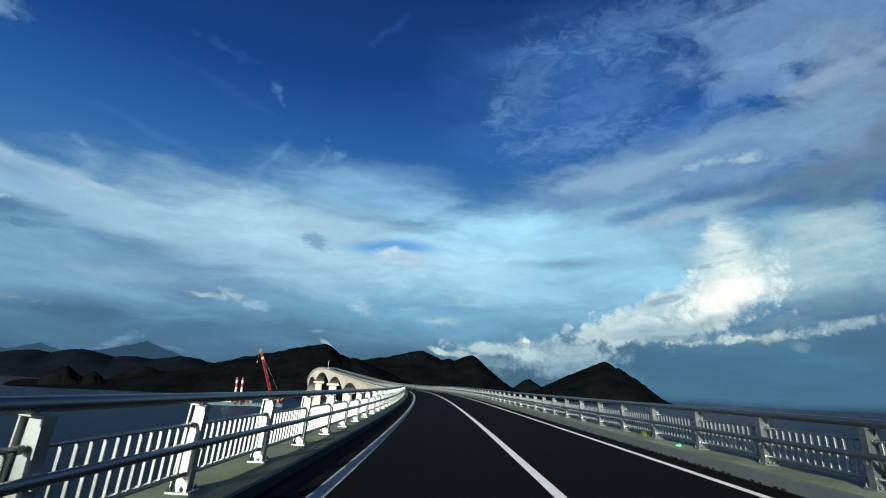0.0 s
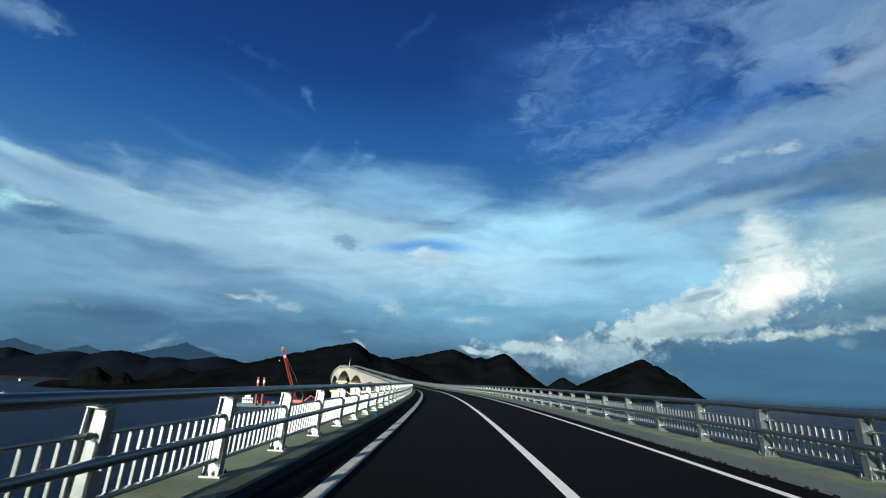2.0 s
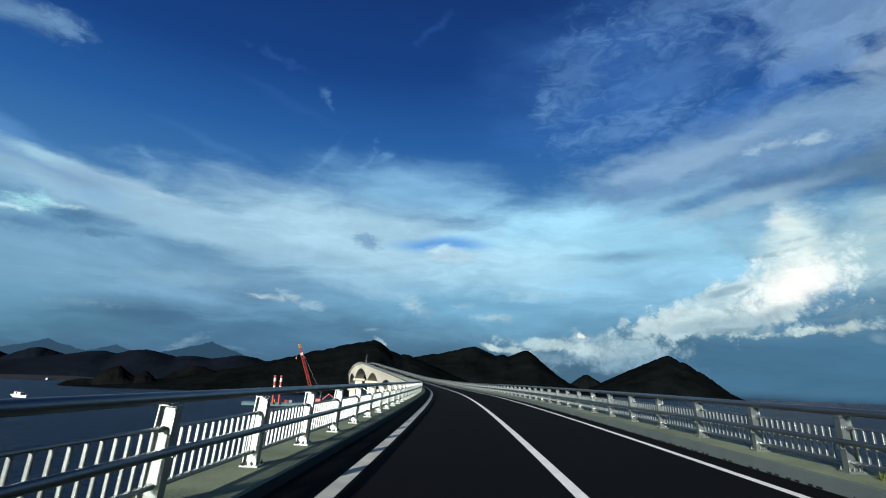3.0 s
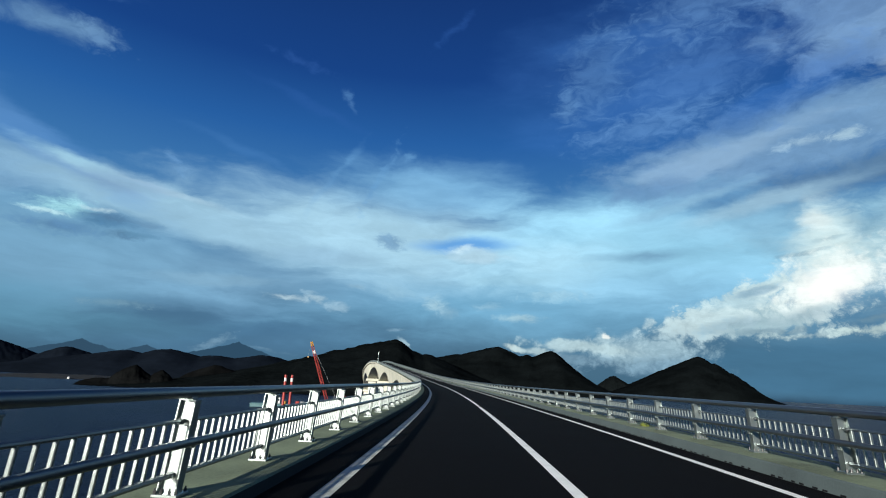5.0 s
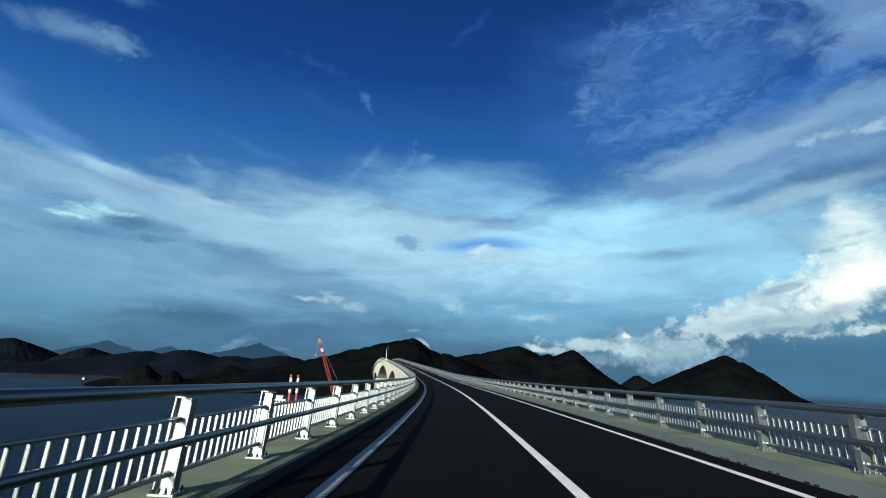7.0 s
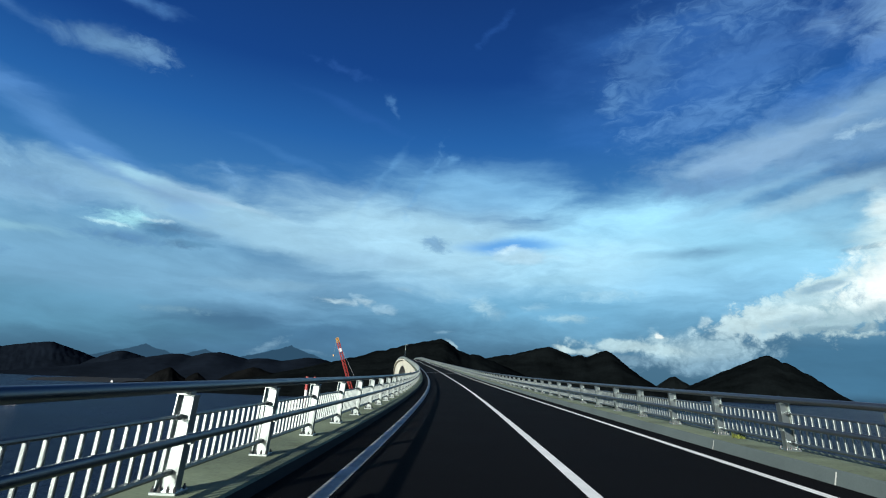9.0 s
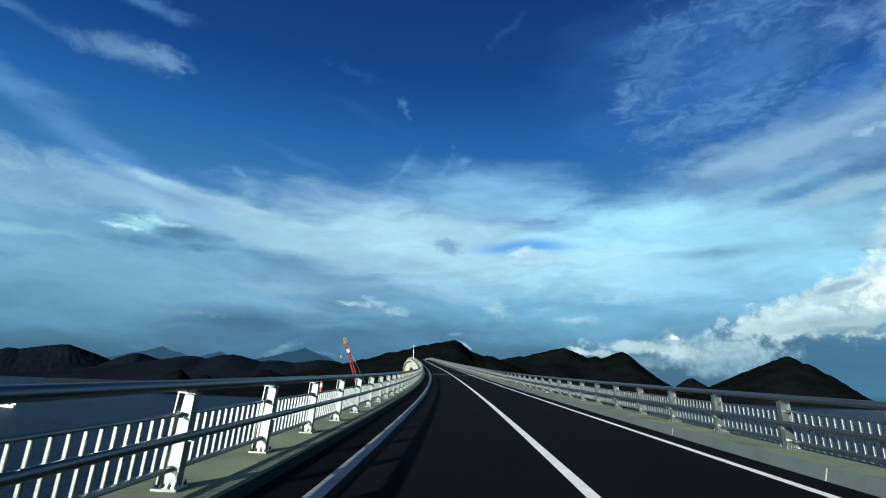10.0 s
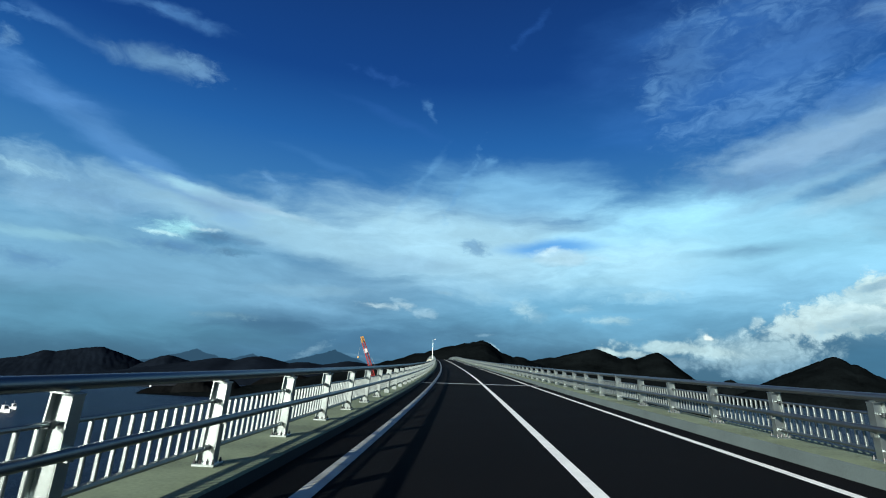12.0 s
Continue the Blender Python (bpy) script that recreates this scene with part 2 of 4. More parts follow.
cloud(41.37, 21.97, 1.6, 2.72, -14, (0.109, 0.181, 0.262), 0.7, 1.2, 0.675, fleck)
cloud(13.47, 30.81, 18.3, 8.83, 8, (0.051, 0.168, 0.468), 0.55, 1.1, 0.35, streak)
cloud(9.12, 30.95, 4.3, 6.16, -33, (0.129, 0.287, 0.552), 0.31, 1.1, 0.9, wisp)
cloud(5.98, 28.29, 1.6, 2.27, -18, (0.145, 0.314, 0.578), 0.35, 1.1, 0.8, wisp)
cloud(19.55, 29.35, 9.2, 5.52, 20, (0.1, 0.238, 0.515), 0.31, 1.1, 0.9, wisp)
cloud(21.68, 35.62, 10.3, 3.17, 10, (0.129, 0.27, 0.515), 0.39, 1.1, 0.8, wisp)
cloud(14.59, 25.66, 9.3, 2.02, 8, (0.151, 0.323, 0.604), 0.35, 1.1, 0.8, wisp)
cloud(27.81, 26.79, 8.7, 2.11, 16, (0.042, 0.162, 0.491), 0.45, 0.9, 0.9, puff)
# small low clouds
cloud(-23.03, 7.86, 2.3, 0.39, -5, (0.43, 0.58, 0.66), 0.75, 1.1, 0.81, fleck)
cloud(-20.59, 7.88, 1.2, 0.39, -15, (0.42, 0.57, 0.65), 0.65, 1.1, 0.81, fleck)
cloud(-21.24, 8.52, 1.0, 0.26, -7, (0.284, 0.456, 0.591), 0.7, 0.9, 0.81, fleck)
cloud(-18.25, 7.25, 1.6, 0.52, -2, (0.318, 0.491, 0.617), 0.75, 1.05, 0.81, fleck)
cloud(-16.47, 9.33, 1.2, 0.39, 0, (0.284, 0.468, 0.604), 0.6, 1.05, 0.81, fleck)
cloud(-7.98, 8.07, 1.6, 1.04, -17, (0.384, 0.578, 0.672), 0.75, 1.2, 0.675, fleck)
cloud(-6.42, 7.3, 1.3, 0.78, -7, (0.284, 0.468, 0.591), 0.6, 1.2, 0.675, fleck)
cloud(0.62, 6.89, 2.8, 0.52, 7, (0.42, 0.61, 0.68), 0.65, 1.1, 0.81, fleck)
cloud(-2.62, 8.06, 1.6, 0.65, 3, (0.284, 0.491, 0.631), 0.6, 1.2, 0.945, fleck)
cloud(-3.5, 13.25, 4.9, 0.91, -3, (0.446, 0.644, 0.761), 0.8, 0.7, 0.7, puff)
cloud(-5.35, 13.92, 1.6, 0.39, 13, (0.537, 0.716, 0.807), 0.7, 1.05, 0.81, fleck)
cloud(-12.18, 9.22, 2.9, 0.78, -1, (0.284, 0.491, 0.631), 0.6, 1.2, 1.08, fleck)
cloud(4.41, 9.32, 4.1, 0.64, 4, (0.327, 0.552, 0.687), 0.7, 1.05, 0.945, fleck)
cloud(0.8, 10.9, 6.5, 0.78, 4, (0.327, 0.578, 0.73), 0.6, 0.8, 0.8, streak)
cloud(-29.68, 2.95, 2.4, 0.51, 27, (0.187, 0.323, 0.445), 0.7, 1.05, 0.945, fleck)
cloud(-24.72, 2.61, 2.5, 0.25, -7, (0.145, 0.27, 0.392), 0.5, 1.2, 0.945, fleck)
cloud(-11.9, 5.21, 0.9, 0.26, -1, (0.244, 0.413, 0.552), 0.6, 1.05, 0.81, fleck)
# the bright cumulus bank, with the sheet of lit haze behind it
cloud(35.3, 12.0, 9.6, 4.4, 6, (0.390, 0.590, 0.660), 0.90, 1.0, 0.45, puff)
cloud(37.3, 15.2, 5.2, 1.5, 8, (0.440, 0.600, 0.640), 0.6, 0.9, 0.6, puff)
cloud(36.0, 13.4, 5.6, 0.5, 9, (0.520, 0.680, 0.700), 0.55, 1.0, 0.6, streak)
cloud(37.0, 10.9, 5.4, 0.45, 3, (0.480, 0.650, 0.680), 0.5, 1.0, 0.7, streak)
cloud(36.0, 8.4, 5.2, 1.5, 3, (0.150, 0.280, 0.370), 0.6, 1.0, 0.4, puff)
cloud(28.8, 12.9, 3.6, 4.6, -12, (0.640, 0.800, 0.810), 0.9, 1.0, 0.45, puff)
cloud(28.2, 15.2, 1.5, 1.1, -15, (0.760, 0.860, 0.850), 0.7, 0.9, 0.5, puff)
cloud(26.6, 12.6, 2.4, 0.35, 3, (0.190, 0.330, 0.430), 0.55, 0.9, 0.8, fleck)
cloud(28.4, 13.6, 1.6, 0.25, 5, (0.230, 0.370, 0.450), 0.45, 0.9, 0.8, fleck)
cloud(20.2, 7.7, 6.6, 1.8, 19, (0.480, 0.660, 0.720), 0.95, 0.55, 0.65, billow)
cloud(23.6, 6.9, 8.6, 1.7, 9, (0.430, 0.600, 0.650), 0.9, 0.6, 0.6, billow)
cloud(17.6, 6.2, 5.4, 1.9, 13, (0.540, 0.690, 0.720), 0.85, 0.6, 0.7, billow)
cloud(27.8, 9.9, 6.6, 3.6, 24, (0.740, 0.860, 0.850), 0.92, 0.9, 0.55, billow)
cloud(28.2, 9.7, 4.6, 2.9, 28, (0.930, 0.970, 0.930), 0.95, 1.2, 0.35, billow)
cloud(28.0, 9.5, 2.3, 1.7, 20, (1.0, 1.0, 0.965), 1.0, 1.0, 0.12, puff)
cloud(23.6, 10.1, 3.4, 0.45, 16, (0.560, 0.720, 0.740), 0.7, 0.8, 0.7, billow)
cloud(22.9, 9.4, 2.2, 0.45, 18, (0.170, 0.330, 0.470), 0.6, 0.8, 0.7, billow)
cloud(24.2, 8.6, 0.6, 0.3, 8, (0.820, 0.890, 0.860), 0.6, 0.9, 0.4, fleck)
cloud(26.2, 7.1, 5.0, 0.7, 12, (0.260, 0.400, 0.480), 0.6, 1.0, 0.7, billow)
cloud(20.4, 6.3, 4.6, 0.7, 14, (0.250, 0.390, 0.480), 0.6, 1.0, 0.7, billow)
cloud(23.9, 6.0, 5.4, 0.5, 6, (0.190, 0.310, 0.390), 0.7, 0.9, 0.7, billow)
cloud(26.4, 5.7, 6.6, 0.40, 4, (0.520, 0.660, 0.660), 0.6, 1.0, 0.9, billow)
cloud(31.6, 6.1, 3.2, 0.55, 4, (0.540, 0.680, 0.660), 0.75, 0.8, 0.7, billow)
cloud(37.4, 7.0, 6.0, 0.60, 8, (0.420, 0.570, 0.610), 0.65, 1.1, 0.8, billow)
cloud(31.5, 6.9, 3.4, 0.5, 6, (0.220, 0.340, 0.400), 0.5, 0.9, 0.6, billow)
cloud(33.6, 5.0, 0.8, 0.5, 0, (0.210, 0.350, 0.450), 0.6, 0.9, 0.4, fleck)
cloud(12.5, 4.0, 7.4, 2.1, 2, (0.350, 0.515, 0.600), 0.88, 0.8, 0.5, billow)
cloud(13.6, 2.4, 6.4, 1.1, 0, (0.200, 0.340, 0.450), 0.7, 0.9, 0.5, billow)
cloud(7.2, 4.2, 6.2, 0.85, -3, (0.480, 0.640, 0.680), 0.85, 0.7, 0.6, billow)
cloud(5.7, 3.0, 5.1, 0.9, -7, (0.210, 0.350, 0.460), 0.7, 0.8, 0.6, billow)
cloud(13.2, 6.6, 0.7, 0.6, 8, (0.500, 0.650, 0.690), 0.5, 0.9, 0.5, billow)
cloud(15.4, 7.0, 1.2, 0.7, 11, (0.500, 0.650, 0.690), 0.5, 0.9, 0.6, billow)
cloud(9.2, 5.1, 1.5, 0.5, 4, (0.420, 0.580, 0.640), 0.7, 0.8, 0.5, billow)
cloud(9.3, 5.35, 0.5, 0.26, 1, (0.900, 0.940, 0.890), 0.85, 0.7, 0.25, billow)
cloud(0.4, 3.9, 1.6, 0.5, -14, (0.560, 0.700, 0.710), 0.9, 0.7, 0.4, billow)
cloud(2.6, 3.6, 2.2, 0.5, -6, (0.460, 0.610, 0.650), 0.85, 0.7, 0.5, billow)
cloud(-10.9, 3.75, 0.8, 0.30, -42, (0.420, 0.590, 0.670), 0.7, 0.8, 0.4, billow)


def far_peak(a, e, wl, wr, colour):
    """A haze-blue peak painted into the sky, tens of kilometres off, far behind everything else."""
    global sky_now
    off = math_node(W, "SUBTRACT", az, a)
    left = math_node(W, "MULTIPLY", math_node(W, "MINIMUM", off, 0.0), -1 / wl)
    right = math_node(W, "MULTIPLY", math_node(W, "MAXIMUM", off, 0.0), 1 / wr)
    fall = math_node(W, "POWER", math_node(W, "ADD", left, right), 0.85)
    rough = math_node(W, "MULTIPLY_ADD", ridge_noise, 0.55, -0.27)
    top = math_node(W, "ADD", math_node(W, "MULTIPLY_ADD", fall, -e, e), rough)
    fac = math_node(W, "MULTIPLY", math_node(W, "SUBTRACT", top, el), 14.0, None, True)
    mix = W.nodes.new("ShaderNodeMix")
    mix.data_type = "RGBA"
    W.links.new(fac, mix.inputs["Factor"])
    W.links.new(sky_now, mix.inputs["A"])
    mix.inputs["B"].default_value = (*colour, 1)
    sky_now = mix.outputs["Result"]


# fine ribs and mottling inside the bright cloud
bright = W.nodes.new("ShaderNodeSeparateColor")
W.links.new(sky_now, bright.inputs[0])
thick = math_node(W, "MULTIPLY_ADD", bright.outputs[0], 2.6, -0.22, True)
late = W.nodes.new("ShaderNodeVectorMath")
late.operation = "MULTIPLY_ADD"
late.inputs[1].default_value = (1e-7, 1e-7, 1e-7)
W.links.new(sky_now, late.inputs[0])
W.links.new(bent, late.inputs[2])
ribs = noise_of(W, late.outputs[0], 0.44, 11, 0.68, (0.5, 1.9, 1), 0.5, 6).outputs[0]
gain = math_node(W, "MULTIPLY_ADD", math_node(W, "MULTIPLY", math_node(W, "SUBTRACT", ribs, 0.47), 0.55), thick, 1.0)
ribbed = W.nodes.new("ShaderNodeVectorMath")
ribbed.operation = "SCALE"
W.links.new(sky_now, ribbed.inputs[0])
W.links.new(gain, ribbed.inputs["Scale"])
sky_now = ribbed.outputs[0]

ridge_noise = noise_of(W, flat.outputs[0], 0.9, 5, 0.6, (1, 0, 1)).outputs[0]
# the distance haze is mixed into these peak colours
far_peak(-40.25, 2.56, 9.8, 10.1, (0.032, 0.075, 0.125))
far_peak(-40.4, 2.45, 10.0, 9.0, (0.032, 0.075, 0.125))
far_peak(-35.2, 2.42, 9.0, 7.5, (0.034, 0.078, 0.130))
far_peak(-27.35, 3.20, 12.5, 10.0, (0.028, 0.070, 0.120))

glow = W.nodes.new("ShaderNodeBackground")
W.links.new(sky_now, glow.inputs[0])
glow.inputs["Strength"].default_value = 1.0
W.links.new(glow.outputs[0], W.nodes.new("ShaderNodeOutputWorld").inputs[0])


# ---- materials ----
def material(name, colour, rough=0.6, metal=0.0, spread=0.25, scale=4.0, fine=60.0, bump=0.2, depth=0.01, spec=0.5, per_object=0.0, stains=None, gloss=0.3):
    """A surface with two scales of variation: broad patches and fine grain."""
    m = bpy.data.materials.new(name)
    m.use_nodes = True
    t = m.node_tree
    b = t.nodes["Principled BSDF"]
    b.inputs["Metallic"].default_value, b.inputs["Specular IOR Level"].default_value = metal, spec
    pos = t.nodes.new("ShaderNodeNewGeometry").outputs["Position"]
    broad, grain = noise_of(t, pos, scale, 4), noise_of(t, pos, fine, 3)
    both = math_node(t, "ADD", math_node(t, "MULTIPLY", broad.outputs[0], 0.65), math_node(t, "MULTIPLY", grain.outputs[0], 0.35))
    if per_object:
        info = t.nodes.new("ShaderNodeObjectInfo")
        both = math_node(t, "ADD", both, math_node(t, "MULTIPLY_ADD", info.outputs["Random"], per_object, -per_object / 2))
    stops = [(0.30, tuple(v * (1 - spread) for v in colour)), (0.5, colour), (0.70, tuple(min(1, v * (1 + spread)) for v in colour))]
    if stains:
        stops = [(0.24, stains), (0.36, stops[0][1])] + stops[1:]
    t.links.new(ramp(t, both, stops), b.inputs["Base Color"])
    t.links.new(math_node(t, "MULTIPLY_ADD", broad.outputs[0], gloss, rough - gloss / 2, True), b.inputs["Roughness"])
    bp = node(t, "ShaderNodeBump", Strength=bump, Distance=depth)
    t.links.new(both if fine < 20 else grain.outputs[0], bp.inputs["Height"])
    t.links.new(bp.outputs[0], b.inputs["Normal"])
    return m


asphalt = material("asphalt", (0.0050, 0.0054, 0.0066), 0.95, 0, 0.30, 0.5, 90, 0.5, 0.006, 0.03)
concrete = material("concrete", (0.150, 0.185, 0.118), 0.85, 0, 0.45, 0.8, 22, 0.35, 0.008, 0.3, stains=(0.04, 0.05, 0.022))
pale_concrete = material("pale_concrete", (0.52, 0.51, 0.42), 0.85, 0, 0.2, 0.12, 3, 0.3, 0.02, 0.3, stains=(0.25, 0.25, 0.20))
line_paint = material("line_paint", (0.84, 0.85, 0.82), 0.7, 0, 0.16, 3.0, 60, 0.3, 0.004, 0.3)
worn_paint = material("worn_paint", (0.44, 0.455, 0.42), 0.75, 0, 0.3, 2.0, 50, 0.3, 0.004, 0.3, stains=(0.16, 0.17, 0.17))
rail_paint = material("rail_paint", (0.135, 0.150, 0.158), 0.42, 0.9, 0.12, 2.5, 40, 0.06, 0.002, 0.6)
post_paint = material("post_paint", (0.36, 0.405, 0.395), 0.33, 0.90, 0.10, 4.0, 50, 0.08, 0.002, 0.5, per_object=0.12, gloss=0.1)
bolt_steel = material("bolt_steel", (0.10, 0.10, 0.10), 0.5, 0.8, 0.3, 30, 200, 0.1, 0.001)
# far darker than real leaves: cloud shade on the hills is in these colours
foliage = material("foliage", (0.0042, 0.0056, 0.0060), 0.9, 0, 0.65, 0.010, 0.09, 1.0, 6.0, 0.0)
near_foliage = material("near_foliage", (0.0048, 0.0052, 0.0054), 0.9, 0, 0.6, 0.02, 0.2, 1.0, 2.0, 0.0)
# bluer and paler than the nearer hills: distance haze mixed into the colour
hazy_foliage = material("hazy_foliage", (0.0066, 0.0096, 0.0150), 0.95, 0, 0.4, 0.004, 0.03, 0.8, 4.0, 0.0)
rock = material("rock", (0.20, 0.19, 0.16), 0.9, 0, 0.4, 0.05, 0.6, 0.8, 1.0, 0.2)
sand = material("sand", (0.022, 0.025, 0.028), 0.95, 0, 0.2, 0.01, 0.1, 0.2, 0.5, 0.1)
red_paint = material("red_paint", (0.25, 0.026, 0.020), 0.45, 0.1, 0.25, 0.4, 4, 0.1, 0.01)
white_paint = material("white_paint", (0.55, 0.55, 0.54), 0.5, 0, 0.12, 0.5, 5, 0.1, 0.01)
yellow_paint = material("yellow_paint", (0.40, 0.20, 0.03), 0.5, 0, 0.2, 0.5, 5, 0.1, 0.01)
teal_paint = material("teal_paint", (0.06, 0.13, 0.145), 0.6, 0, 0.35, 0.3, 3, 0.1, 0.01)
grey_steel = material("grey_steel", (0.22, 0.23, 0.24), 0.5, 0.5, 0.3, 2, 20, 0.1, 0.004)
dark_glass = material("dark_glass", (0.02, 0.025, 0.03), 0.12, 0, 0.1, 1, 5, 0.0, 0.001, 0.6)


def sea_material():
    m = bpy.data.materials.new("sea_water")
    m.use_nodes = True
    t = m.node_tree
    b = t.nodes["Principled BSDF"]
    b.inputs["Roughness"].default_value, b.inputs["IOR"].default_value = 0.32, 1.2
    b.inputs["Specular IOR Level"].default_value = 0.05
    pos = t.nodes.new("ShaderNodeNewGeometry").outputs["Position"]
    swell, chop = noise_of(t, pos, 0.006, 4, 0.6, (1, 2.2, 1)), noise_of(t, pos, 0.16, 6, 0.65, (1, 1.8, 1), 0.6)
    t.links.new(ramp(t, swell.outputs[0], [(0.35, (0.006, 0.012, 0.032)), (0.65, (0.011, 0.021, 0.052))]), b.inputs["Base Color"])
    bp = node(t, "ShaderNodeBump", Strength=1.0, Distance=3.5)
    t.links.new(chop.outputs[0], bp.inputs["Height"])
    t.links.new(bp.outputs[0], b.inputs["Normal"])
    return m


sea_water = sea_material()
SEA = -24.0

# ---- the line of the bridge ----
BEND_AT = [-31.5, 47.3, 126.2, 205.1, 283.9, 362.8, 425.9, 489.0, 552.1, 709.8]
BEND = [0.879, 1.066, 1.004, 1.148, 0.633, 0.141, 1.0, -0.6, -2.412, -2.17]
GRADE_AT = [-31.5, 47.3, 126.2, 205.1, 283.9, 347.0, 394.3, 425.9, 457.4, 489.0, 520.5, 567.8, 709.8]
GRADE = [-0.52, 1.22, 0.37, 1.99, 4.72, 5.3, 5.68, 6.73, 2.27, -5.33, -12.68, -15.22, -12.68]
ALONG = np.arange(-40.0, 801.0)
_bend = np.interp(ALONG, BEND_AT, BEND) / 1000
HEAD = np.cumsum(_bend) - _bend[:40].sum() + (-0.020582)
LINE_X, LINE_Y = np.cumsum(-np.sin(HEAD)), np.cumsum(np.cos(HEAD))
LINE_X, LINE_Y = LINE_X - LINE_X[40], LINE_Y - LINE_Y[40]
LINE_Z = np.cumsum(np.interp(ALONG, GRADE_AT, GRADE) / 100)
LINE_Z = LINE_Z - LINE_Z[40]


def on_road(s, off, h):
    """The point s metres along the bridge, off to the right of the lane's middle and h over the asphalt."""
    p = np.interp(s, ALONG, HEAD)
    tilt = 0.01189 - 0.00404 * min(s, 315) / 237
    return Vector((np.interp(s, ALONG, LINE_X) + off * math.cos(p), np.interp(s, ALONG, LINE_Y) + off * math.sin(p),
                   np.interp(s, ALONG, LINE_Z) + h + tilt * off))


def stand(s, off, h):
    """The upright pose of a thing there, its y axis along the road and following the grade."""
    g = math.degrees(math.atan(np.interp(s, GRADE_AT, GRADE) / 100))
    return Matrix.Translation(on_road(s, off, h)) @ pose(0, 0, 0, g, 0, math.degrees(np.interp(s, ALONG, HEAD)))


# ---- mesh helpers ----
def part(name, bm, mat, parent=None, label="", smooth=False):
    me = bpy.data.meshes.new(name)
    bm.to_mesh(me)
    bm.free()
    for m in mat if isinstance(mat, (list, tuple)) else [mat]:
        me.materials.append(m)
    if smooth:
        me.shade_smooth()
    ob = new(name, me)
    ob.parent = parent
    return tagged(ob, label)


def box(bm, x0, x1, y0, y1, z0, z1, bevel=0.0, slot=0):
    made = bmesh.ops.create_cube(bm, size=1, matrix=Matrix.Translation(((x0 + x1) / 2, (y0 + y1) / 2, (z0 + z1) / 2)) @ Matrix.Diagonal((x1 - x0, y1 - y0, z1 - z0, 1)))
    faces = {f for v in made["verts"] for f in v.link_faces}
    for f in faces:
        f.material_index = slot
    if bevel:
        bmesh.ops.bevel(bm, geom=list({e for f in faces for e in f.edges}), offset=bevel, segments=1, affect="EDGES")
    return bm


def rod(bm, a, b, r0, r1=None, n=8, slot=0):
    a, b = Vector(a), Vector(b)
    d = b - a
    made = bmesh.ops.create_cone(bm, cap_ends=True, segments=n, radius1=r0, radius2=r0 if r1 is None else r1, depth=d.length,
                                 matrix=Matrix.Translation((a + b) / 2) @ d.to_track_quat("Z", "Y").to_matrix().to_4x4())
    for f in {f for v in made["verts"] for f in v.link_faces}:
        f.material_index = slot
    return bm


def sweep(name, profile, s0, s1, step, mat, parent=None, closed=True, label="", smooth=False):
    """A profile of (off, h) points drawn along the bridge from s0 to s1."""
    n = max(1, round((s1 - s0) / step))
    rows = [[on_road(s0 + (s1 - s0) * i / n, o, h) for o, h in profile] for i in range(n + 1)]
    bm = bmesh.new()
    vs = [[bm.verts.new(p) for p in row] for row in rows]
    k = len(profile)
    for a, b in zip(vs, vs[1:]):
        for j in range(k if closed else k - 1):
            bm.faces.new((a[j], a[(j + 1) % k], b[(j + 1) % k], b[j]))
    if closed:
        bm.faces.new(vs[0])
        bm.faces.new(list(reversed(vs[-1])))
    bmesh.ops.recalc_face_normals(bm, faces=bm.faces)
    return part(name, bm, mat, parent, label, smooth)


kerb_side = material("kerb_side", (0.075, 0.098, 0.098), 0.85, 0, 0.18, 1.2, 40, 0.25, 0.005, 0.3, stains=(0.045, 0.05, 0.052))


# near black: the shade on faces turned from the sun is in this colour
shaded_side = material("shaded_side", (0.030, 0.031, 0.030), 0.9, 0, 0.3, 1.2, 40, 0.25, 0.005, 0.1, stains=(0.016, 0.016, 0.016))


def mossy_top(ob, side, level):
    """Moss and dust lie on the level faces; the upright ones take the side material."""
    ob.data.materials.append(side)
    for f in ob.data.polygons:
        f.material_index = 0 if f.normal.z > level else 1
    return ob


def ring(off, h, rx, rz, n=12):
    return [(off + rx * math.cos(2 * math.pi * i / n), h + rz * math.sin(2 * math.pi * i / n)) for i in range(n)]


# ---- road and deck ----
END = 733
GAP, JOINT = 134.9, 285.9
tagged(sweep("road", [(-2.14, 0), (4.86, 0), (4.86, -0.3), (-2.14, -0.3)], -38, END, 2, asphalt), "black fresh asphalt on the bridge deck", "road", kind="structure")
for nm, off, w, mat, lab, cuts in (("edge_line", -1.41, 0.20, worn_paint, "dusty grey-white painted edge line", []),
                                  ("centre_line", 1.463, 0.16, line_paint, "continuous white painted centre line", [GAP]),
                                  ("edge_line", 4.254, 0.145, line_paint, "clean white painted edge line", [])):
    spans = [-38] + [q for c in cuts for q in (c - 0.35, c + 0.35)] + [JOINT - 0.3, JOINT + 0.3, END]
    for a, b in zip(spans[::2], spans[1::2]):
        tagged(sweep(nm, [(off - w / 2, 0.004), (off + w / 2, 0.004)], a, b, 2, mat, closed=False), lab, "road line", kind="structure")
H_CURB, LOW_CURB = 0.19, 0.135
tagged(mossy_top(sweep("kerb", [(-3.02, -0.3), (-3.02, LOW_CURB), (-2.125, LOW_CURB), (-2.10, LOW_CURB - 0.025), (-2.06, -0.02), (-2.06, -0.3)], -38, END, 2, concrete), shaded_side, 0.6),
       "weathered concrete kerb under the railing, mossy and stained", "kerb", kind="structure")
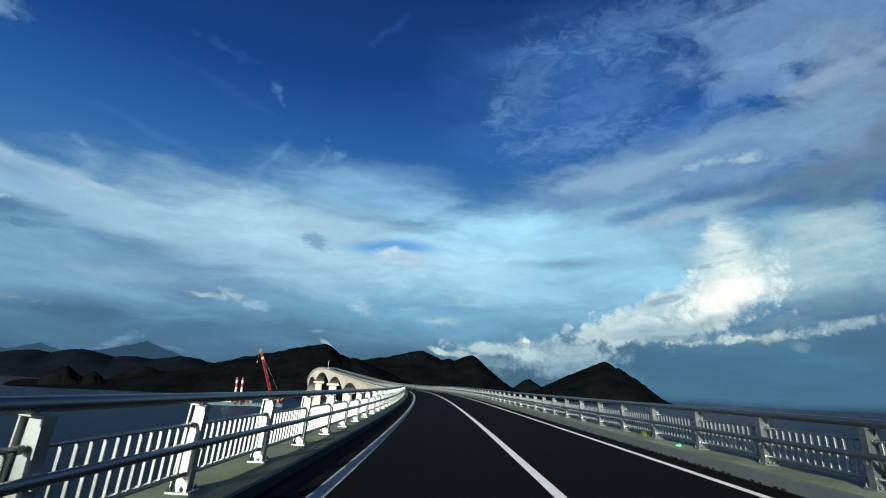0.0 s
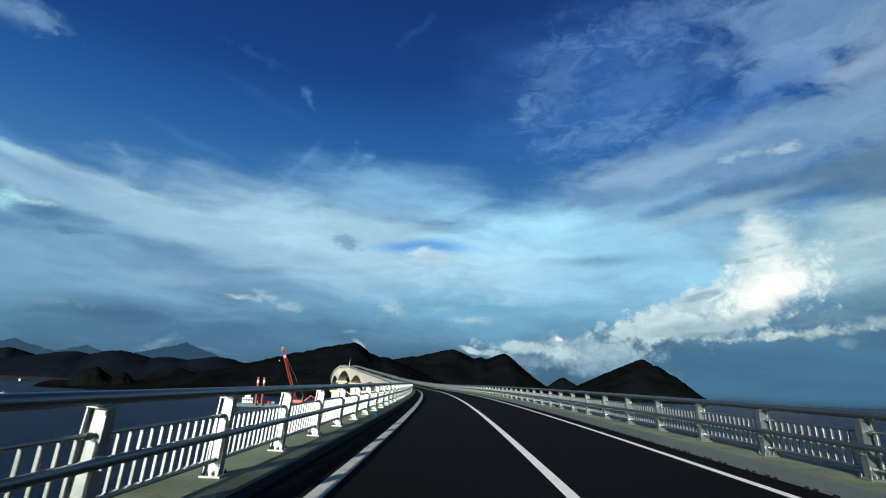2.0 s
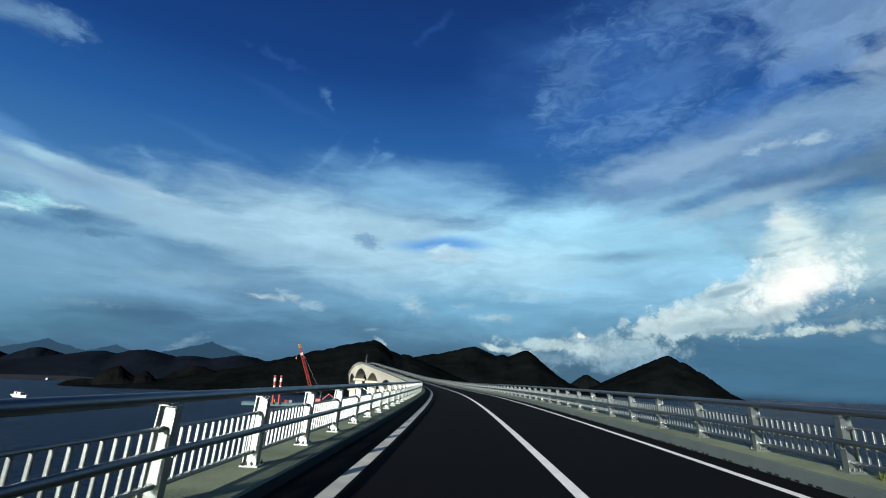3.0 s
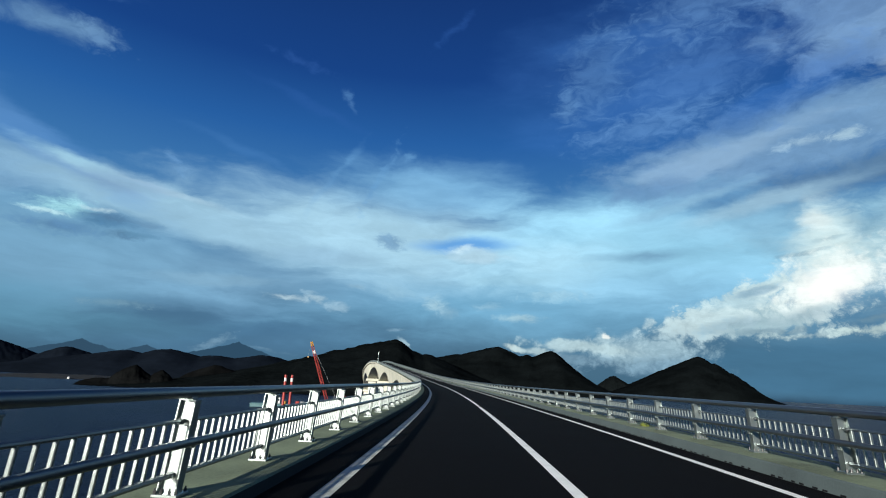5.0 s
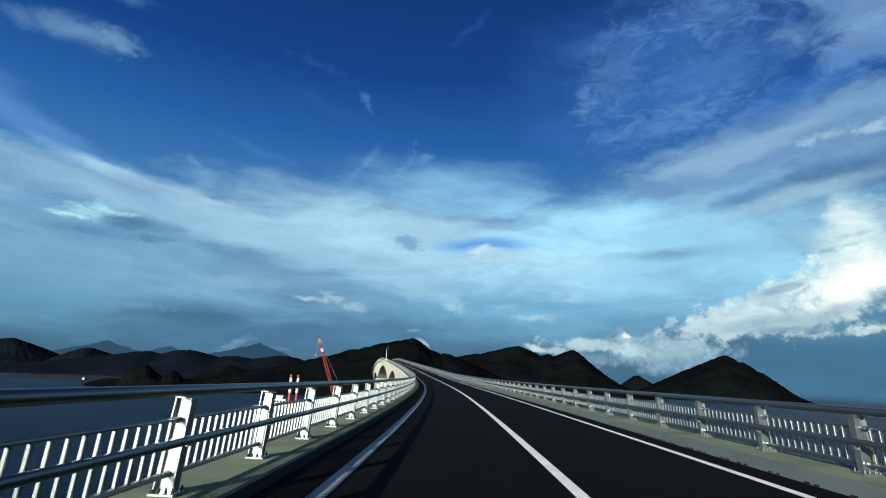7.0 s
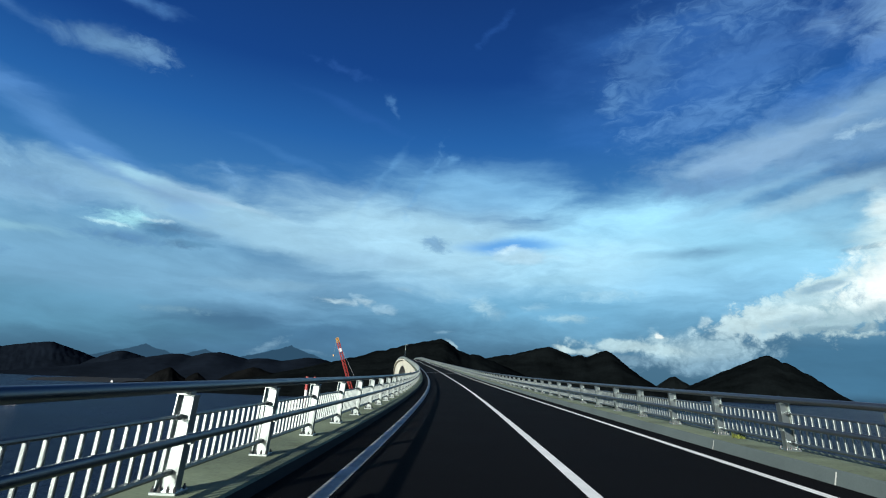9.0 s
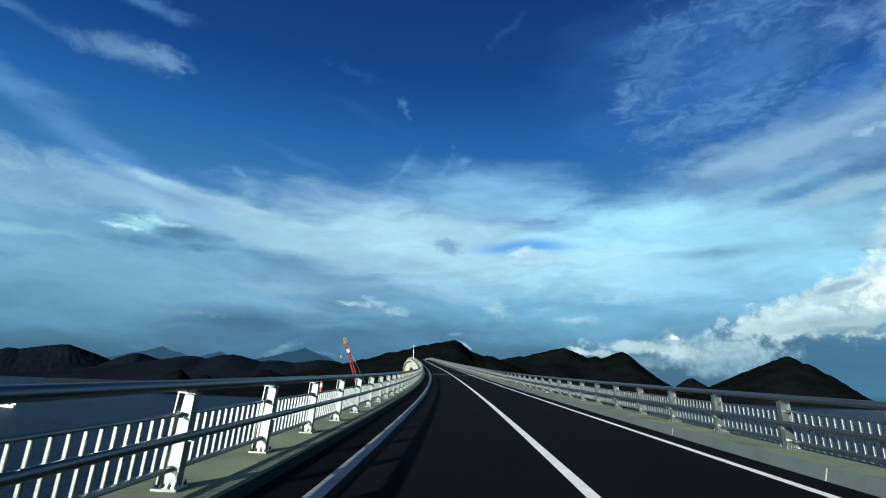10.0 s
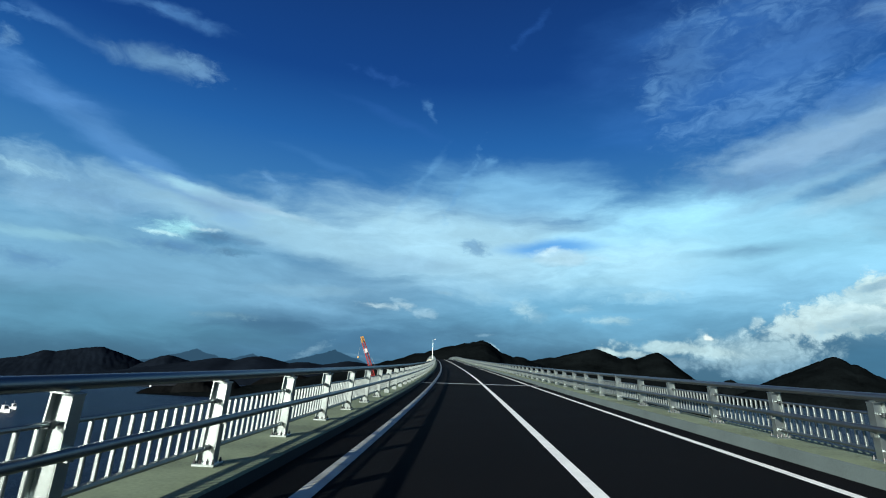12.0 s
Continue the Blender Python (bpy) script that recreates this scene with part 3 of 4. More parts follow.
tagged(mossy_top(sweep("kerb", [(4.80, -0.3), (4.835, -0.02), (4.875, H_CURB - 0.025), (4.90, H_CURB), (5.85, H_CURB), (5.85, -0.3)], -38, END, 2, concrete), kerb_side, 0.9),
       "weathered concrete kerb with a pale grey face", "kerb", kind="structure")
joint = part("expansion_joint", bmesh.new(), grey_steel)
for i, ds in enumerate((-0.16, 0.16)):
    sweep("joint_plate", [(-2.05, 0.006), (4.79, 0.006), (4.79, 0.012), (-2.05, 0.012)], JOINT + ds - 0.11, JOINT + ds + 0.11, 1, grey_steel, joint)
tagged(joint, "grey steel expansion joint across the road", "expansion joint")

# girder: slab with thin edges, haunched box between the piers
PIERS = [63.1, 134.1, 205.1, 276.0, 347.0, 418.0, 489.0, 560.0, 630.9, 701.9]


def girder_depth(s):
    f = (s - PIERS[0]) / 70.98 % 1.0
    return 3.2 + 6.3 * abs(2 * f - 1) ** 2.1


bridge = new("bridge_girder")
tagged(bridge, "pale concrete haunched girder bridge on columns in the sea", "bridge")
sweep("deck_slab", [(-3.10, -0.02), (-3.02, -0.02), (-3.02, -0.31), (5.85, -0.31), (5.85, -0.02), (5.95, -0.02), (5.95, -0.55), (4.3, -0.85), (-1.5, -0.85), (-3.10, -0.55)],
      -38, END, 3, pale_concrete, bridge)
bm = bmesh.new()
rows = []
for s in np.arange(-38, END + 0.1, 3):
    d = girder_depth(s)
    rows.append([bm.verts.new(on_road(s, o, h)) for o, h in ((-2.3, -0.84), (5.1, -0.84), (4.6, -d), (-1.8, -d))])
for a, b in zip(rows, rows[1:]):
    for j in range(4):
        bm.faces.new((a[j], a[(j + 1) % 4], b[(j + 1) % 4], b[j]))
bm.faces.new(rows[0])
bm.faces.new(rows[-1][::-1])
bmesh.ops.recalc_face_normals(bm, faces=bm.faces)
part("box_girder", bm, pale_concrete, bridge)
for s in PIERS:
    top = np.interp(s, ALONG, LINE_Z) - girder_depth(s)
    height = top - SEA
    bm = bmesh.new()
    box(bm, -2.6, 2.6, -2.0, 2.0, -height - 3, -1.6, 0.5)
    p = part("pier", bm, pale_concrete, bridge, "tapering concrete column standing in the sea")
    p.matrix_local = Matrix.Translation((*on_road(s, 1.4, 0).to_2d(), top)) @ pose(0, 0, 0, 0, 0, math.degrees(np.interp(s, ALONG, HEAD)))
    bm = bmesh.new()
    box(bm, -4.2, 4.2, -2.7, 2.7, -1.7, 0.03, 0.35)
    part("pier_cap", bm, pale_concrete, p, "wide flared cap")

# ---- railings ----
NEAR_END = 272
BARS = 13


def post_mesh(side, tall):
    """An H-section post, broader at the foot; the flange at side * x faces the road."""
    bm = bmesh.new()
    top = 0.80 + tall
    box(bm, 0.066, 0.078, -0.060, 0.060, 0.02, top)
    back = set(bm.verts)
    box(bm, -0.078, -0.066, -0.060, 0.060, 0.02, top)
    box(bm, -0.066, 0.067, -0.006, 0.006, 0.02, top)
    for v in bm.verts:
        if v not in back and v.co.x < 0 and v.co.z < 0.1:
            v.co.x -= 0.030
    box(bm, -0.086, 0.086, -0.064, 0.064, top - 0.004, top + 0.012, 0.003)
    # saddle that carries the round rail
    box(bm, -0.045, 0.045, -0.05, 0.05, top + 0.012, top + 0.035, 0.006)
    if side < 0:
        bmesh.ops.transform(bm, matrix=Matrix.Diagonal((-1, 1, 1, 1)), verts=bm.verts)
        bmesh.ops.reverse_faces(bm, faces=bm.faces)
    return bm


def base_mesh():
    bm = bmesh.new()
    box(bm, -0.12, 0.12, -0.115, 0.115, 0.0, 0.028, 0.004)
    for x in (-0.098, -0.038, 0.038, 0.098):
        for y in (-0.09, 0.09):
            rod(bm, (x, y, 0.028), (x, y, 0.055), 0.015, 0.015, 6, 1)
            rod(bm, (x, y, 0.055), (x, y, 0.075), 0.008, 0.008, 6, 1)
    return bm


def panel_span(tall, drop):
    """Heights of the lower and upper rail of a panel of bars."""
    return 0.160 + tall * 0.4, 0.675 + tall - drop


def bar_mesh(bm, y, low, high):
    """A square tube with its upright corners broken."""
    a, b, c, d = 0.0165, 0.0105, 0.0135, 0.0100
    ring8 = [(a, -d), (a, d), (b, c), (-b, c), (-a, d), (-a, -d), (-b, -c), (b, -c)]
    lo, hi = [[bm.verts.new((q[0], y + q[1], z)) for q in ring8] for z in (low, high)]
    for k in range(8):
        bm.faces.new((lo[k], lo[(k + 1) % 8], hi[(k + 1) % 8], hi[k]))
    return bm


def frame_mesh(pitch, low, high):
    bm = bmesh.new()
    half = pitch / 2 - 0.01
    rod(bm, (0, -half, high), (0, half, high), 0.019, 0.019, 8)
    rod(bm, (0, -half, low), (0, half, low), 0.030, 0.030, 8)
    for y in (-half + 0.03, half - 0.09):
        box(bm, -0.022, 0.022, y, y + 0.06, high - 0.03, high + 0.024, 0.006)
    return bm


LEAN = 4.6                            # degrees by which the posts lean over the road


def railing(off, side, phase, pitch, lift, drop, short, label):
    rail = tagged(new("bridge_railing"), label, "railing", "railings of the bridge")
    tall = H_CURB - lift - short
    near0 = -14.0
    low, high = panel_span(tall, drop)
    tilt, upright = pose(0, 0, 0, 0, side * LEAN, 0), pose(0, 0, 0, 0, -side * LEAN, 0)
    sweep("top_rail", ring(off + side * 0.075, H_CURB + 0.868 - short, 0.060, 0.052), near0, END, 3, rail_paint, rail, True, "smooth round steel top rail", True)
    sweep("middle_rail", ring(off + side * 0.165, H_CURB + 0.425 - short * 0.2, 0.034, 0.040), near0, END, 3, rail_paint, rail, True, "", True)
    me_post, me_base, me_frame, me_bar = None, None, None, None
    k0, k1 = math.ceil((near0 - phase) / pitch), math.floor((NEAR_END - phase) / pitch)
    bars_y = [-pitch / 2 + pitch * (i + 1) / (BARS + 1) for i in range(BARS)]
    for k in range(k0, k1 + 1):
        s = phase + pitch * k
        if me_post is None:
            p = part("post", post_mesh(side, tall), post_paint, rail, "upright H-section post")
            b = part("base_plate", base_mesh(), [post_paint, bolt_steel], p, "bolted base plate")
            me_post, me_base = p.data, b.data
            b.matrix_local = upright
            bm = bmesh.new()
            box(bm, -0.03, 0.03, -0.03, 0.03, 0.38 + tall, 0.47 + tall)
            bmesh.ops.transform(bm, matrix=Matrix.Translation((side * 0.093, 0, 0)), verts=bm.verts)
            me_arm = part("bracket", bm, post_paint, p).data
        else:
            p = new("post", me_post)
            p.parent = rail
            for nm, me in (("base_plate", me_base), ("bracket", me_arm)):
                q = new(nm, me)
                q.parent = p
                if nm == "base_plate":
                    q.matrix_local = upright
        p.matrix_local = stand(s, off, lift) @ tilt
        if me_frame is None:
            f = part("panel_frame", frame_mesh(pitch, low, high), rail_paint, rail)
            me_frame = f.data
            me_bar = bpy.data.meshes.new("baluster")
            bm = bar_mesh(bmesh.new(), 0, low, high)
            bm.to_mesh(me_bar)
            bm.free()
            me_bar.materials.append(post_paint)
            bm = bmesh.new()
            for y in bars_y:
                bar_mesh(bm, y, low, high)
            me_bars = bpy.data.meshes.new("bar_infill")
            bm.to_mesh(me_bars)
            bm.free()
            me_bars.materials.append(post_paint)
        else:
            f = new("panel_frame", me_frame)
            f.parent = rail
        f.matrix_local = stand(s + pitch / 2, off - side * 0.02, lift) @ tilt
        if 0 <= s < 52:
            for y in bars_y:
                q = new("baluster", me_bar)
                q.parent = f
                q.location = (0, y, 0)
        else:
            q = tagged(new("bar_infill", me_bars), kind="stuff")
            q.parent = f
    # the rest of the way, too far for single pieces
    verts, faces = [], []

    def brick(m, x0, x1, y0, y1, z0, z1):
        i = len(verts)
        verts.extend(m @ Vector((x, y, z)) for z in (z0, z1) for x, y in ((x0, y0), (x1, y0), (x1, y1), (x0, y1)))
        faces.extend([tuple(i + a for a in f) for f in ((3, 2, 1, 0), (4, 5, 6, 7), (0, 1, 5, 4), (1, 2, 6, 5), (2, 3, 7, 6), (3, 0, 4, 7))])

    s = phase + pitch * (k1 + 1)
    while s < END:
        m = stand(s, off, lift) @ tilt
        brick(m, -0.09, 0.09, -0.03, 0.03, 0, 0.81)
        brick(m, -0.02, 0.02, 0.05, pitch - 0.05, low - 0.03, low + 0.03)
        brick(m, -0.02, 0.02, 0.05, pitch - 0.05, high - 0.02, high + 0.02)
        for i in range(1, 11):
            y = pitch * i / 11
            brick(m, -0.02, 0.02, y - 0.022, y + 0.022, low, high)
        s += pitch
    me = bpy.data.meshes.new("far_railing_rest")
    me.from_pydata(verts, [], faces)
    me.materials.append(post_paint)
    q = tagged(new("far_railing_rest", me), kind="stuff")
    q.parent = rail
    return rail


railing(-2.60, 1, 1.140, 2.3656, LOW_CURB, 0.065, 0.0, "light grey steel bridge railing with upright bars, sunlit, on the kerb")
railing(5.42, -1, 0.180, 2.3450, H_CURB, 0.020, 0.065, "light grey steel bridge railing with upright bars, facing the sea")

# ---- sea and land ----
bm = bmesh.new()
bmesh.ops.create_grid(bm, x_segments=60, y_segments=60, size=30000, matrix=Matrix.Translation((0, 15000, SEA)))
tagged(part("water", bm, sea_water), "dark blue choppy sea", "sea", kind="structure")


def hill(name, label, eye, dist, peaks, depth, mat, rough=0.10, power=1.15, cells=(170, 26), ground=SEA):
    """A wooded hill. peaks: azimuth and elevation as seen from eye, and the degrees to which each side runs out."""
    mid = sum(p[0] for p in peaks) / len(peaks)
    c, sn = math.cos(radians(mid)), math.sin(radians(mid))
    lo, hi = min(p[0] - p[2] for p in peaks), max(p[0] + p[3] for p in peaks)
    bm = bmesh.new()
    grid = []
    seed = Vector((dist * 0.37, lo * 11.0, 3.1))
    for j in range(cells[1] + 1):
        v = -1 + 2 * j / cells[1]
        row = []
        for i in range(cells[0] + 1):
            a = lo + (hi - lo) * i / cells[0]
            h = 0.0
            for pa, pe, wl, wr in peaks:
                q = math.hypot((a - pa) / (wl if a < pa else wr), 0.05) - 0.05
                top = dist * math.tan(radians(pe)) + eye[2] - ground
                h = max(h, top * max(0.0, 1 - q) ** power)
            u = dist * math.tan(radians(a - mid))
            w = v * depth
            slope = max(0.0, 1 - abs(v)) ** 0.75
            spur = noise.fractal(Vector((u / depth * 1.1, w / depth * 1.1, 0)) + seed, 0.9, 2.0, 5)
            bushy = noise.fractal(Vector((u / 22, w / 22, 5.0)) + seed, 0.8, 2.0, 3)
            z = h * slope * (1 + rough * 2.2 * spur * min(1.0, abs(v) * 2 + 0.25)) + bushy * min(3.0, 0.025 * h + 0.8) * (h > 1)
            row.append(bm.verts.new((eye[0] + (dist + w) * sn + u * c, eye[1] + (dist + w) * c - u * sn, ground - 1.0 + z)))
        grid.append(row)
    for a, b in zip(grid, grid[1:]):
        for i in range(cells[0]):
            bm.faces.new((a[i], a[i + 1], b[i + 1], b[i]))
    bmesh.ops.recalc_face_normals(bm, faces=bm.faces)
    ob = part(name, bm, mat, None, label, True)
    return tagged(ob, "", "hill", kind="structure")


T3 = (-0.73, 62.4, 1.75)
START, MIDWAY, LAST = (0, 0, 1.24), (-14.89, 189.0, 2.86), (-28.03, 250.7, 4.5)
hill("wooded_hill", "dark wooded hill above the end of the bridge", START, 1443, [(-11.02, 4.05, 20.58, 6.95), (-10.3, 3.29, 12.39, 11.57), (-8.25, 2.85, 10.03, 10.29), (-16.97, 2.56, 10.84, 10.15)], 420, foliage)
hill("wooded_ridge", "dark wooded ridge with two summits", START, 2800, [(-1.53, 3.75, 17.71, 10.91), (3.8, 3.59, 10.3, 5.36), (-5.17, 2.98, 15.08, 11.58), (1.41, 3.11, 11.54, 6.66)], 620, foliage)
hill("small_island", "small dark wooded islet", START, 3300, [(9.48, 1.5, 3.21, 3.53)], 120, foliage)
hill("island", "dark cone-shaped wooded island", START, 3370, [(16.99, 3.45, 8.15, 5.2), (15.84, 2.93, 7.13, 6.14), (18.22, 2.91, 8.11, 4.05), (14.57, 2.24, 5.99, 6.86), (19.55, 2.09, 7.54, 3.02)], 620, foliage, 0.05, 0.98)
hill("low_ridge", "long low dark ridge beyond the bay", START, 3076, [(-35.53, 1.74, 12.62, 11.65), (-32.39, 2.08, 9.8, 11.9), (-23.93, 1.97, 13.74, 11.15), (-18.33, 2.37, 9.59, 12.66), (-28.44, 1.7, 13.32, 14.65)], 500, hazy_foliage, 0.03)
hill("headland", "dark wooded headland beyond the bay", LAST, 3470, [(-47.98, 2.19, 9.9, 6.19), (-51.82, 1.68, 3.68, 9.32), (-49.57, 1.84, 5.5, 5.87)], 500, hazy_foliage, 0.04, 0.75)
hill("bay_hill", "dark rounded wooded hill by the bay", MIDWAY, 3312, [(-42.05, 1.83, 5.64, 8.41), (-38.27, 1.66, 8.07, 11.07)], 420, hazy_foliage, 0.06)
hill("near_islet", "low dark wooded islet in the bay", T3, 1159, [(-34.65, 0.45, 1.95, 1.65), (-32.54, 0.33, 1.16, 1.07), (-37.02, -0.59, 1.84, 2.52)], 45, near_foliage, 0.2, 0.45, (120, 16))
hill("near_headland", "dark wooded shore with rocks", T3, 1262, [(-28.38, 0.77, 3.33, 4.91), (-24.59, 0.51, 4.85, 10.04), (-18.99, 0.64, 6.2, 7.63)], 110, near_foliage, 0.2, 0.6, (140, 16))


def toward(eye, a, dist, z):
    """The point at azimuth a and that distance from eye, at height z."""
    return Vector((eye[0] + dist * math.sin(radians(a)), eye[1] + dist * math.cos(radians(a)), z))


hill("beach", "pale sandy shore of the bay", T3, 1696, [(-38.16, -0.47, 5.57, 4.01), (-40.97, -0.48, 4.39, 4.5)], 60, sand, 0.05, 0.3, (60, 8))
hill("beach", "pale sandy shore of the bay", T3, 1577, [(-30.96, -0.58, 3.55, 3.59), (-23.32, -0.61, 3.69, 4.98)], 50, sand, 0.05, 0.3, (60, 8))


# ---- lamp on the crest ----
def street_lamp(s, off, top):
    foot = on_road(s, off, LOW_CURB)
    lamp = tagged(new("street_lamp"), "slim grey steel lamp post at the crest", "street lamp")
    lamp.matrix_world = Matrix.Translation(foot) @ pose(0, 0, 0, 0, 0, math.degrees(np.interp(s, ALONG, HEAD)))
    h = top - foot.z
    bm = bmesh.new()
    rod(bm, (0, 0, 0), (0, 0, h), 0.09, 0.05, 10)
    rod(bm, (0, 0, 0), (0, 0, 0.06), 0.28, 0.28, 10)
    part("pole", bm, post_paint, lamp)
    bm = bmesh.new()
    rod(bm, (0, 0, h), (0.5, 0, h + 0.08), 0.04, 0.04, 8)
    part("arm", bm, post_paint, lamp)
    bm = bmesh.new()
    box(bm, 0.3, 0.9, -0.15, 0.15, h + 0.02, h + 0.16, 0.04)
    part("lamp_head", bm, white_paint, lamp, "flat white lamp head")
    return lamp


street_lamp(420.4, -2.9, 17.9)


# ---- crane barge ----
def lattice(bm, length, w0, w1, bays, r):
    """A four-chord lattice mast along z."""
    def corner(i, k):
        w = w0 + (w1 - w0) * k / bays
        return Vector(((i in (0, 3)) * w - w / 2, (i in (0, 1)) * w - w / 2, length * k / bays))
    for k in range(bays):
        for i in range(4):
            j = (i + 1) % 4
            rod(bm, corner(i, k), corner(i, k + 1), r, r, 5)
            rod(bm, corner(i, k), corner(j, k + 1), r * 0.6, r * 0.6, 4)
            rod(bm, corner(i, k + 1), corner(j, k + 1), r * 0.6, r * 0.6, 4)
    return bm


barge_at = toward(START, -17.02, 631, SEA)
barge = tagged(new("crane_barge"), "work barge with a low teal hull and white deckhouse", "barge")
barge.matrix_world = Matrix.Translation(barge_at) @ pose(0, 0, 0, 0, 0, 20)
bm = bmesh.new()
box(bm, -52, 24, -10, 10, -1.0, 3.2, 0.4)
box(bm, -52.4, 24.4, -10.4, 10.4, 2.4, 2.9, 0.1)
part("hull", bm, teal_paint, barge, "weathered teal steel hull")
bm = bmesh.new()
box(bm, -37, -27, -8, 0, 3.2, 8.4, 0.2)
box(bm, -35, -29.5, -7, -1, 8.4, 11.2, 0.2)
cabin = part("deckhouse", bm, white_paint, barge, "white deckhouse")
for k in range(4):
    bm = bmesh.new()
    box(bm, -36.2 + 2.4 * k, -34.8 + 2.4 * k, -8.06, -7.98, 5.6, 7.2)
    part("window", bm, dark_glass, cabin)
for x, m in ((-23, yellow_paint), (-12, red_paint), (-8, grey_steel), (8, red_paint)):
    bm = bmesh.new()
    box(bm, x - 1.6, x + 1.6, -7, -3, 3.2, 5.6, 0.15)
    part("deck_box", bm, m, barge, "steel box on the deck")
for x in (-24.2, -18.6):
    # mooring pole with red and white bands
    pole = part("mooring_pole", bmesh.new(), white_paint, barge, "red and white banded mooring pole")
    zs = [2.0, 14.0, 18.5, 22.5, 25.6, 28.2]
    for k, (a, b) in enumerate(zip(zs, zs[1:])):
        bm = bmesh.new()
        rod(bm, (x, -11.4, a), (x, -11.4, b), 1.15, 1.15, 14)
        part("band", bm, red_paint if k % 2 == 0 else white_paint, pole)

crane = tagged(new("crawler_crane"), "red lattice-boom crane standing on the barge", "crane")
foot = toward(START, -15.75, 631, SEA + 3.2)
tip = toward(START, -17.45, 625, 34.8)
crane.matrix_world = Matrix.Translation(foot)
bm = bmesh.new()
for y in (-2.6, 2.6):
    box(bm, -4.5, 4.5, y - 0.6, y + 0.6, 0, 1.5, 0.4)
part("crawler", bm, grey_steel, crane, "pair of steel tracks")
bm = bmesh.new()
box(bm, -2.4, 6.5, -2.2, 2.2, 1.5, 4.6, 0.3)
box(bm, 4.6, 7.6, -2.6, 2.6, 1.6, 4.2, 0.2)
body = part("body", bm, red_paint, crane, "red machine house with counterweight")
bm = bmesh.new()
box(bm, -4.2, -2.2, 0.6, 2.4, 1.7, 4.2, 0.2)
cab = part("cab", bm, red_paint, crane)
bm = bmesh.new()
box(bm, -4.26, -4.18, 0.8, 2.2, 2.7, 4.0)
part("window", bm, dark_glass, cab)
reach = tip - foot - Vector((0, 0, 3))
turn = reach.to_track_quat("Z", "Y").to_matrix().to_4x4()
boom = part("boom", lattice(bmesh.new(), reach.length * 0.93, 2.3, 1.9, 18, 0.20), red_paint, crane, "red lattice boom")
boom.matrix_local = Matrix.Translation((0, 0, 3)) @ turn
bm = lattice(bmesh.new(), reach.length * 0.07, 1.9, 1.4, 3, 0.24)
tipm = part("boom_tip", bm, yellow_paint, boom, "orange boom tip")
tipm.matrix_local = Matrix.Translation((0, 0, reach.length * 0.93))
bm = bmesh.new()
box(bm, -1.1, 1.1, -1.1, 1.1, reach.length * 0.80, reach.length * 0.85, 0.1)
part("band", bm, white_paint, boom, "white band on the boom")
bm = bmesh.new()
gantry = Vector((7, 0, 9))
rod(bm, (6, 1.5, 4.4), gantry, 0.2, 0.2, 6)
rod(bm, (6, -1.5, 4.4), gantry, 0.2, 0.2, 6)
rod(bm, gantry, reach * 0.97 + Vector((0, 0, 3)), 0.09, 0.09, 5)
rod(bm, reach + Vector((0, 0, 3)), reach + Vector((-1.6, 0, -10)), 0.07, 0.07, 5)
part("rigging", bm, grey_steel, crane)
bm = bmesh.new()
box(bm, -0.5, 0.5, -0.4, 0.4, -1.4, 0, 0.15)
hook = part("hook_block", bm, yellow_paint, crane)
hook.location = reach + Vector((-1.6, 0, -10))
# second, lowered jib on the barge
digger = tagged(new("excavator"), "red long-arm excavator working on the barge", "excavator")
digger.matrix_world = Matrix.Translation(toward(START, -15.28, 631, SEA + 3.2))
bm = bmesh.new()
box(bm, -3, 3, -1.6, 1.6, 0.8, 3.4, 0.3)
part("body", bm, red_paint, digger)
bm = bmesh.new()
box(bm, -3.2, 3.2, -1.9, 1.9, 0, 0.9, 0.3)
part("crawler", bm, grey_steel, digger)
bm = bmesh.new()
rod(bm, (2, 0, 2.5), (9.5, 0, 9), 0.75, 0.55, 6)
rod(bm, (9.5, 0, 9), (14, 0, 6.2), 0.55, 0.4, 6)
part("arm", bm, red_paint, digger, "bent red steel arm")


